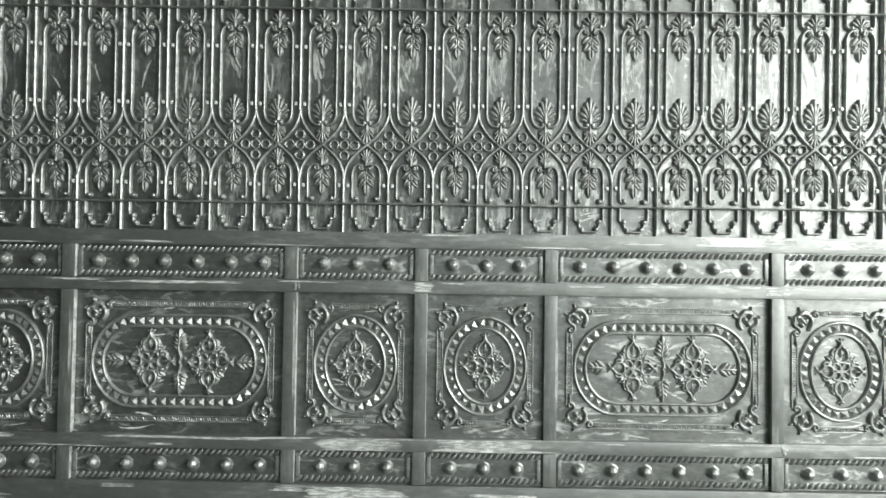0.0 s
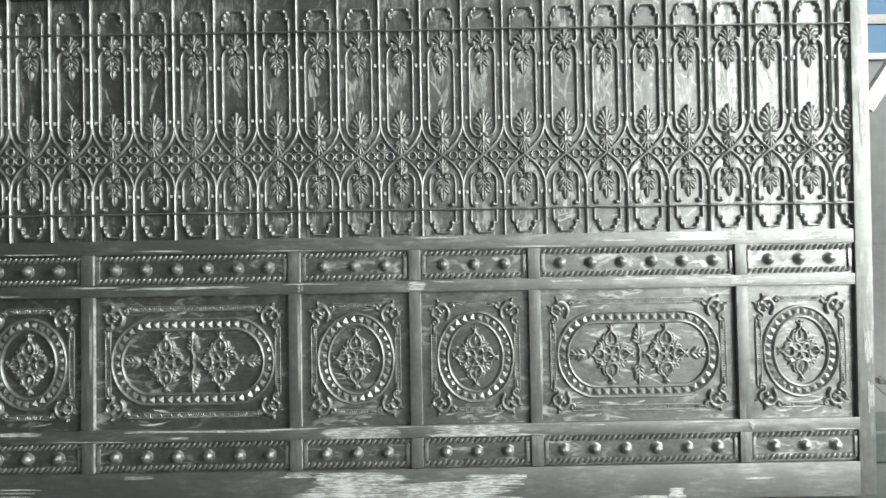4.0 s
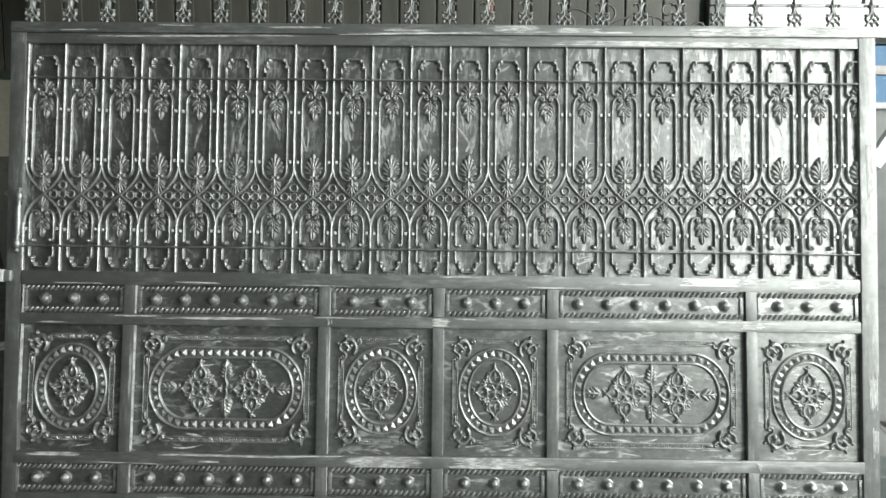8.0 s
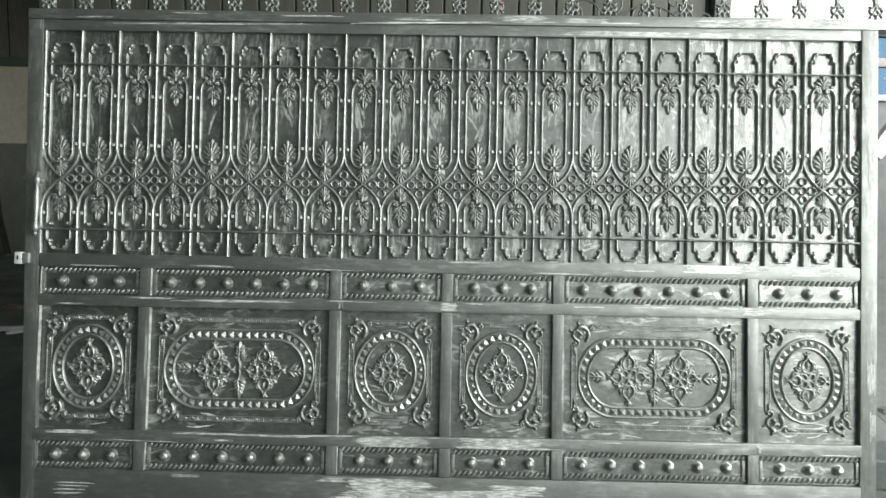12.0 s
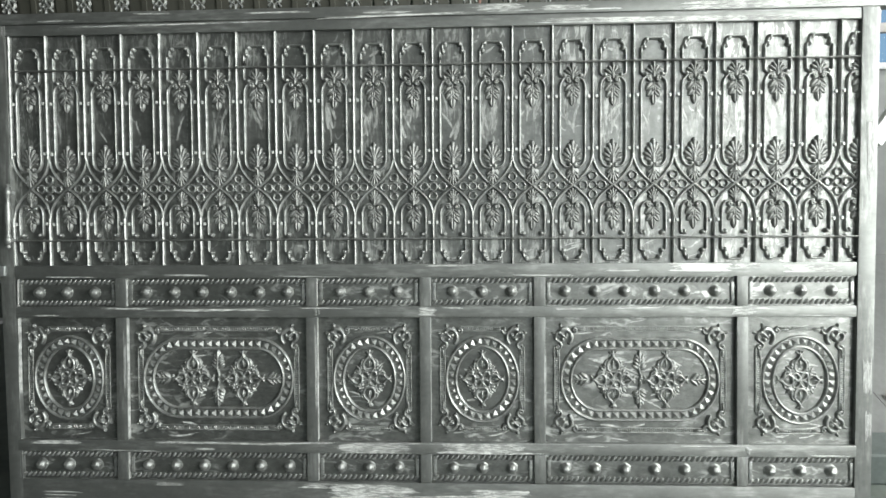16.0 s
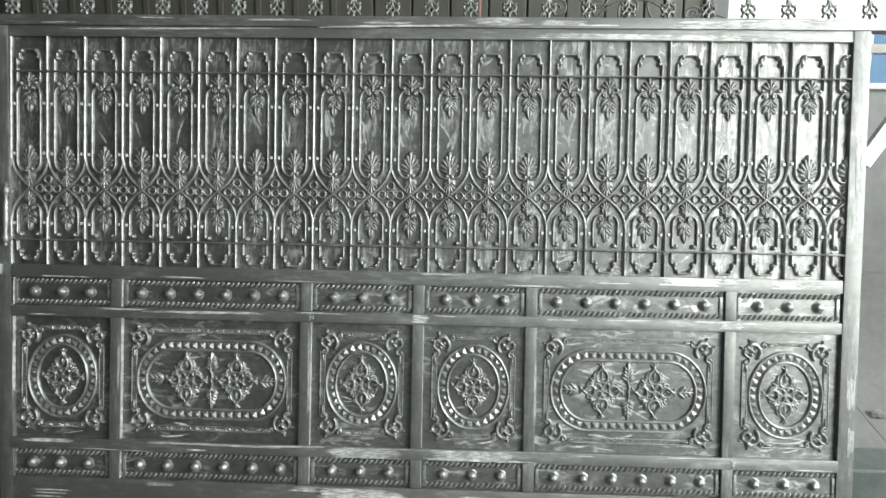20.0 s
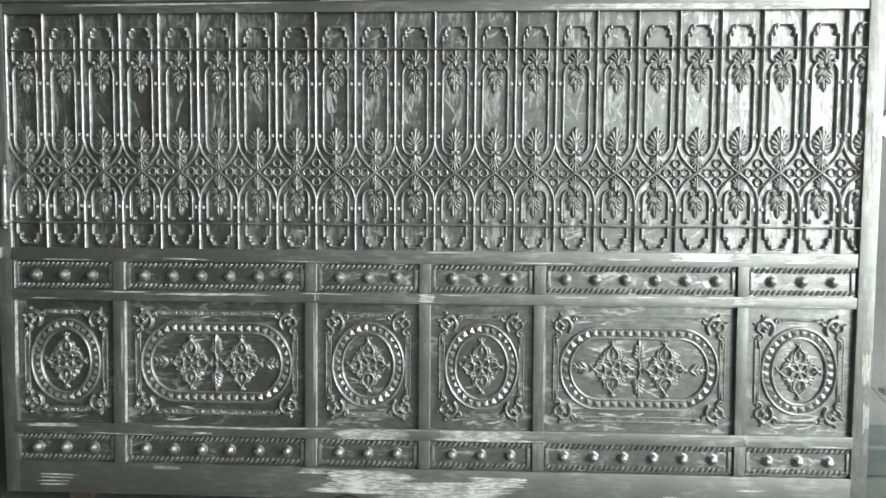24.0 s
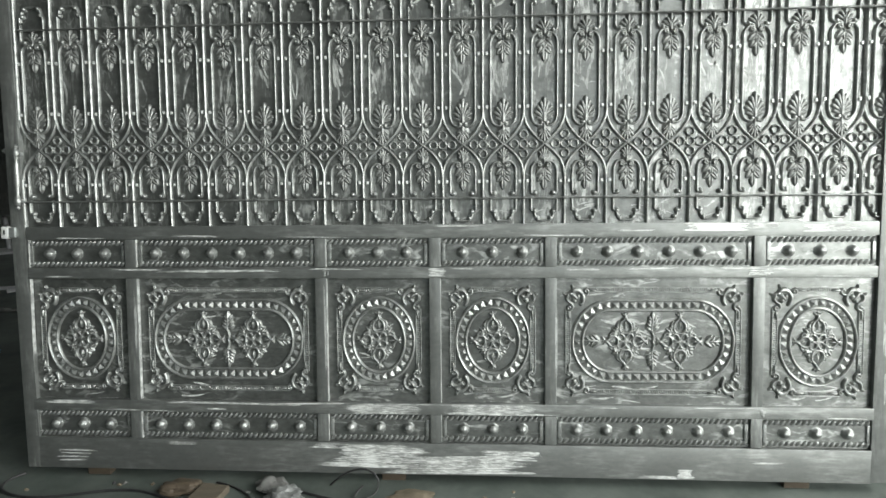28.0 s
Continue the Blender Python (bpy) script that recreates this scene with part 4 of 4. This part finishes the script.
def swipe(x, z, ang, length, wide, seed, y=0.0241, mat=None):
    """A curved, tapering swipe of thin primer on the sheet behind the grille or on a panel."""
    rnd = random.Random(seed)
    bm = bmesh.new()
    bend, n, last = rnd.uniform(-0.4, 0.4), 8, None
    px, pz, a = x, z, radians(ang)
    for k in range(n + 1):
        f = k / n
        w = wide * (0.25 + 0.75 * math.sin(math.pi * min(1, 0.12 + f * 0.85))) * rnd.uniform(0.75, 1.2) / 2
        nx, nz = -math.sin(a), math.cos(a)
        cur = [bm.verts.new((px + nx * w, y, pz + nz * w)), bm.verts.new((px - nx * w, y, pz - nz * w))]
        if last:
            bm.faces.new((last[0], last[1], cur[1], cur[0]))
        last = cur
        px, pz, a = px + length / n * math.cos(a), pz + length / n * math.sin(a), a + bend / n * 2
    part("primer_swipe", bm, mat or PUTTY_UP, gate, "brushed white primer", False)


rnd = random.Random(31)
for i in range(2, 22):
    c = bar_x(i) - H
    for k in range(rnd.randint(2, 4) if c > -0.9 else 1):
        swipe(c + rnd.uniform(-0.036, 0.02), rnd.uniform(1.6, 1.7), rnd.uniform(62, 118), rnd.uniform(0.06, 0.14), rnd.uniform(0.006, 0.015), rnd.randrange(999))
    for k in range(rnd.randint(1, 3) if c > -0.6 else 0):
        swipe(c + rnd.uniform(-0.06, 0.02), rnd.uniform(1.11, 1.18), rnd.uniform(-40, 40), rnd.uniform(0.04, 0.09), rnd.uniform(0.004, 0.01), rnd.randrange(999))
    if rnd.random() < 0.5 and c > -0.7:
        swipe(c + rnd.uniform(-0.05, 0.0), rnd.uniform(1.94, 1.99), rnd.uniform(-30, 40), rnd.uniform(0.04, 0.08), rnd.uniform(0.008, 0.016), rnd.randrange(999))

# wiped primer left in the fields of the pressed panels, most of it towards the yard
rnd = random.Random(58)
for (a, b), inner, outer in zip(SPANS, (1, 4, 3, 5, 20, 6), (2, 3, 4, 4, 12, 7)):
    c, w = (a + b) / 2, (b - a) / 2
    reach = w - 0.22 if w > 0.3 else 0.05
    for k in range(inner):
        f = rnd.uniform(-1, 1)
        swipe(c + f * reach - 0.04, 0.608 + rnd.choice((-1, 1)) * rnd.uniform(0.03, 0.1), rnd.uniform(-30, 22), rnd.uniform(0.04, 0.1), rnd.uniform(0.003, 0.011), rnd.randrange(999), SHEET_Y - 0.0007, PUTTY)
    for k in range(outer):
        z = rnd.choice((rnd.uniform(0.362, 0.382), rnd.uniform(0.362, 0.382), rnd.uniform(0.4, 0.43), rnd.uniform(0.79, 0.82)))
        swipe(rnd.uniform(a + 0.05, b - 0.16), z, rnd.uniform(-7, 7), rnd.uniform(0.06, 0.13), rnd.uniform(0.003, 0.009), rnd.randrange(999), SHEET_Y - 0.0007, PUTTY)

# thin brush lines along the rails and weld dabs where rails and posts cross
rnd = random.Random(77)
for z0, z1, y in ((Z_S1B, Z_MID, -0.0016), (Z_PB, Z_S1A, -0.0016), (Z_S2B, Z_PA, -0.0016), (2.116, 2.15, -0.0046)):
    x = -1.7
    while x < 1.6:
        ln = rnd.uniform(0.12, 0.4)
        h = rnd.uniform(0.003, 0.007)
        z = rnd.choice((z0 + 0.004, z1 - h - 0.004, rnd.uniform(z0 + 0.004, z1 - h - 0.004)))
        smear(x, min(x + ln, 1.72), z, z + h, 3, rnd.randrange(900), y - 0.0003, False, None, "brush_line")
        x += ln + rnd.uniform(0.05, 0.35)
for (a, b), z in [(p, q) for p in POSTS for q in (Z_PB + 0.012, Z_S2B + 0.014, Z_S1B + 0.006)]:
    if rnd.random() < 0.4:
        bm = bmesh.new()
        c = rnd.choice((a, b))
        for k in range(5):
            dome(bm, c + rnd.uniform(-0.009, 0.009), z + 0.0045 * k, rnd.uniform(0.005, 0.009), rnd.uniform(0.0008, 0.0018), -0.0015, 9, 3)
        bmesh.ops.remove_doubles(bm, verts=bm.verts, dist=0.0001)
        part("weld_dab", bm, CAST, gate)

# ---- props and clutter ----
brace = tagged(part("diagonal_brace", mesh_from("diagonal_brace", solid(-0.03, 0.03, 0.0, 0.04, -0.06, 0.95, 0.004), WHITE_STEEL, False)), "white painted steel brace leaning on the gate's edge", "brace")
brace.matrix_world = LEANING @ pose(1.835, 0.004, 1.62, 0, 35, 0)
for x, w in ((-1.5, 0.1), (-0.2, 0.1), (1.45, 0.1)):
    ob = tagged(part("wood_block", mesh_from("wood_block", solid(-w / 2, w / 2, 0.03, 0.12, 0, 0.04, 0.003), OILY_WOOD, False)), "small wooden block under the gate", "wood block", "wood blocks")
    ob.location = (x, 0.0, 0.0)
plank = tagged(part("plank", mesh_from("plank", solid(-0.06, 0.06, -0.42, 0.0, 0, 0.03, 0.004), WOOD, False)), "worn wooden plank lying on the floor", "plank")
plank.matrix_world = pose(-0.93, -0.07, 0.0, 0, 0, -8)


def cable(name, pts, r, mat, label, z=None):
    cu = bpy.data.curves.new(name, "CURVE")
    cu.dimensions, cu.bevel_depth, cu.bevel_resolution = "3D", r, 2
    sp = cu.splines.new("NURBS")
    sp.points.add(len(pts) - 1)
    for p, q in zip(sp.points, pts):
        p.co = (q[0], q[1], (q[2] if len(q) > 2 else 0) + r, 1)
    sp.use_endpoint_u, sp.order_u = True, 4
    ob = new(name, cu)
    cu.materials.append(mat)
    return tagged(ob, label, "cable")


cable("power_cable", [(-1.83, 0.02), (-1.9, -0.06), (-1.82, -0.15), (-1.62, -0.17), (-1.42, -0.1), (-1.25, -0.08), (-1.12, -0.14), (-1.0, -0.2)], 0.006, BLACK, "thin black cable lying on the concrete floor")
cable("power_cable", [(-0.95, -0.02), (-0.8, -0.06), (-0.72, -0.16), (-0.7, -0.26)], 0.005, BLACK, "thin black cable lying on the concrete floor")
cable("power_cable", [(-0.66, -0.05), (-0.5, -0.1), (-0.35, -0.16), (-0.22, -0.18), (-0.1, -0.24)], 0.006, BLACK, "thin black cable lying on the concrete floor")
cable("wire_loop", [(-0.46, -0.02, 0.0), (-0.41, -0.04, 0.06), (-0.32, -0.05, 0.11), (-0.24, -0.06, 0.07), (-0.25, -0.08, 0.0), (-0.3, -0.12, 0.0), (-0.35, -0.13, 0.0), (-0.34, -0.09, 0.01), (-0.31, -0.07, 0.03)], 0.004, BLACK, "springy loop of black wire on the floor")


def crumple(name, x, y, sx, sy, sz, mat, label, category, seed):
    """A crushed bag or rag: a squashed, creased ball resting on the floor."""
    bm = bmesh.new()
    bmesh.ops.create_icosphere(bm, subdivisions=4, radius=1.0)
    off = Vector((seed * 3.1, seed * 1.7, seed))
    for v in bm.verts:
        n = v.co.normalized()
        k = 1 + 0.45 * noise.noise(n * 1.6 + off) + 0.22 * abs(noise.noise(n * 4.0 + off)) + 0.1 * noise.noise(n * 9 + off)
        v.co = Vector((n.x * k * sx, n.y * k * sy, max(n.z * k, -0.35) * sz + 0.35 * sz))
    ob = part(name, mesh_from(name, bm, mat))
    ob.location = (x, y, 0)
    return tagged(ob, label, category)


crumple("plastic_bag", -0.62, -0.13, 0.07, 0.05, 0.035, BAG, "crumpled pale plastic bag on the floor", "bag", 1)
crumple("rag", -0.7, -0.05, 0.06, 0.05, 0.03, CLOTH, "crumpled dark oily rag on the floor", "rag", 2)
crumple("rag", -1.08, -0.08, 0.08, 0.05, 0.028, OILY_WOOD, "crumpled dark brown rag beside the cable", "rag", 3)
crumple("paper_scrap", -0.11, -0.1, 0.08, 0.05, 0.012, TAN, "flat tan scrap of cardboard", "scrap", 4)
rnd = random.Random(5)
for k in range(26):
    x, y = rnd.uniform(-1.85, 1.6), rnd.uniform(-0.3, -0.03)
    crumple("debris_chip", x, y, rnd.uniform(0.005, 0.014), rnd.uniform(0.004, 0.01), 0.006, rnd.choice((PLASTIC, BLACK, CLOTH, TAN)), "small chip of workshop debris on the floor", "debris", 10 + k)
for k in range(18):
    x, y = rnd.uniform(-5.6, -2.6), rnd.uniform(1.2, 6.5)
    crumple("floor_scrap", x, y, rnd.uniform(0.03, 0.12), rnd.uniform(0.02, 0.06), rnd.uniform(0.015, 0.04), rnd.choice((PLASTIC, WOOD, CLOTH, BLACK, TAN)), "scrap of wood or paper lying on the workshop floor", "scrap", 50 + k)

# back room at the open edge of the gate
drape = bmesh.new()
rows = 26
for i in range(rows + 1):
    f = i / rows
    for j in range(25):
        a = 2 * math.pi * j / 24
        r = (0.16 + 0.16 * f) * (1 + 0.16 * math.sin(5 * a + 3 * f) + 0.08 * math.sin(11 * a)) * (0.45 + 0.55 * min(1, f * 5))
        drape.verts.new((r * math.cos(a), 0.7 * r * math.sin(a), 2.2 - 1.75 * f))
drape.verts.ensure_lookup_table()
for i in range(rows):
    for j in range(24):
        p = i * 25 + j
        drape.faces.new([drape.verts[q] for q in (p, p + 1, p + 26, p + 25)])
ob = tagged(empty("draped_stand"), "dark cloth draped over a steel stand", "stand")
ob.location, ob.scale = (-5.74, 5.0, 0), (1.15, 1.15, 1.08)
part("cloth", drape, CLOTH_DARK, ob, "dark grey draped cloth")
bm = bmesh.new()
lathe(bm, 0, 0, ((0, 0.16), (0.03, 0.16), (0.035, 0.025), (2.15, 0.025)))
part("pole", bm, FRAME_GREY, ob)
sheet = tagged(part("leaning_sheet", mesh_from("leaning_sheet", solid(-0.9, 0, -0.004, 0.004, 0, 1.3, 0.002), PALE_SHEET, False)), "pale sheet metal panel leaning in the back room", "panel")
sheet.matrix_world = pose(-6.3, 5.6, 0.262, -6, -16, 0)
for k in range(7):
    ob = tagged(part("scrap_bar", mesh_from("scrap_bar", solid(-0.6, 0.6, -0.015, 0.015, 0, 0.03, 0.003), FRAME_GREY, False)), "loose grey steel bar lying in a heap", "bar", "scrap bars")
    ob.matrix_world = pose(-3.9 + 0.1 * k, 3.3 + 0.12 * k, 0.0, 0, 0, 15 + 23 * k)

crumple("paper_scrap", -3.22, 1.5, 0.1, 0.03, 0.02, BLUE, "bright blue scrap of plastic on the floor", "scrap", 120)

# yard side of the gate
ob = tagged(part("tool_crate", mesh_from("tool_crate", solid(1.93, 2.75, 0.36, 0.6, 0, 0.15, 0.012), CRATE, False)), "dark green-grey crate on the floor", "crate")
sheet = tagged(part("leaning_plate", mesh_from("leaning_plate", solid(-0.9, 0.9, -0.005, 0.005, 0, 1.45, 0.002), PLATE_GREY, False)), "dull grey steel plate leaning on the wall", "plate")
sheet.matrix_world = pose(2.72, 0.66, 0.0, -56, 0, 0)
rag = crumple("rag", 0, 0, 0.04, 0.03, 0.012, CLOTH, "small grey rag lying on the leaning plate", "rag", 90)
rag.matrix_world = pose(2.44, 0.93, 0.189, 34, 0, 0)
cable("thin_wire", [(2.335, 1.05, 0.264), (2.36, 0.964, 0.206), (2.39, 0.88, 0.15), (2.43, 0.775, 0.079), (2.46, 0.69, 0.022)], 0.003, BLACK, "thin dark wire lying down the leaning plate")


# ironwork standing behind the gate
trellis = tagged(empty("scroll_trellis", None, (0, 0.9, 0)), "dark wrought-iron trellis with curled tendrils standing behind the gate", "trellis")
for x in (0.5, 1.52):
    part("leg", solid(x - 0.012, x + 0.012, -0.012, 0.012, 0, 2.23, 0.002), FRAME_DARK, trellis)
part("cross_bar", solid(0.512, 1.508, -0.008, 0.008, 2.2, 2.22, 0.002), FRAME_DARK, trellis)
SEG8 = [(math.cos(2 * math.pi * k / 8), math.sin(2 * math.pi * k / 8)) for k in range(8)]


def tendril(pts, r):
    """A round bar bent along points (x, z)."""
    bm, last = bmesh.new(), None
    for i, (x, z) in enumerate(pts):
        a, b = pts[max(i - 1, 0)], pts[min(i + 1, len(pts) - 1)]
        ln = math.hypot(b[0] - a[0], b[1] - a[1]) or 1
        nx, nz = -(b[1] - a[1]) / ln, (b[0] - a[0]) / ln
        cur = [bm.verts.new((x + nx * r * c, r * d, z + nz * r * c)) for c, d in SEG8]
        if last:
            for k in range(8):
                bm.faces.new((last[k], last[(k + 1) % 8], cur[(k + 1) % 8], cur[k]))
        else:
            bm.faces.new(cur)
        last = cur
    bm.faces.new(last[::-1])
    return part("tendril", bm, FRAME_DARK, trellis)


for x, z, r, s in ((0.62, 2.3, 0.05, 1), (0.82, 2.36, 0.06, -1), (0.98, 2.31, 0.045, 1), (1.14, 2.37, 0.06, -1), (1.3, 2.28, 0.035, 1)):
    tendril(spiral(x, z, r * 0.2, r, 0, s * 500, 30) + bezier((x + r * math.cos(radians(s * 500)), z + r * math.sin(radians(s * 500))), (x - 1.6 * r, z + s * 0.2 * r), (x - 1.4 * r, z - 0.08), (x - 0.02, 2.21), 10)[1:], 0.0055)
for x0, x1, h in ((0.52, 0.8, 0.2), (0.8, 1.2, 0.16), (1.2, 1.5, 0.07)):
    tendril(bezier((x0, 2.21), (x0 + 0.02, 2.21 + h), (x1 - 0.05, 2.25 + h), (x1, 2.21), 16), 0.005)
rod = tagged(part("red_rod", solid(-0.006, 0.006, -0.006, 0.006, 0, 2.75, 0.002), RED, None), "thin rust-red steel rod standing behind the gate", "rod")
rod.location = (0.226, 0.8, 0)
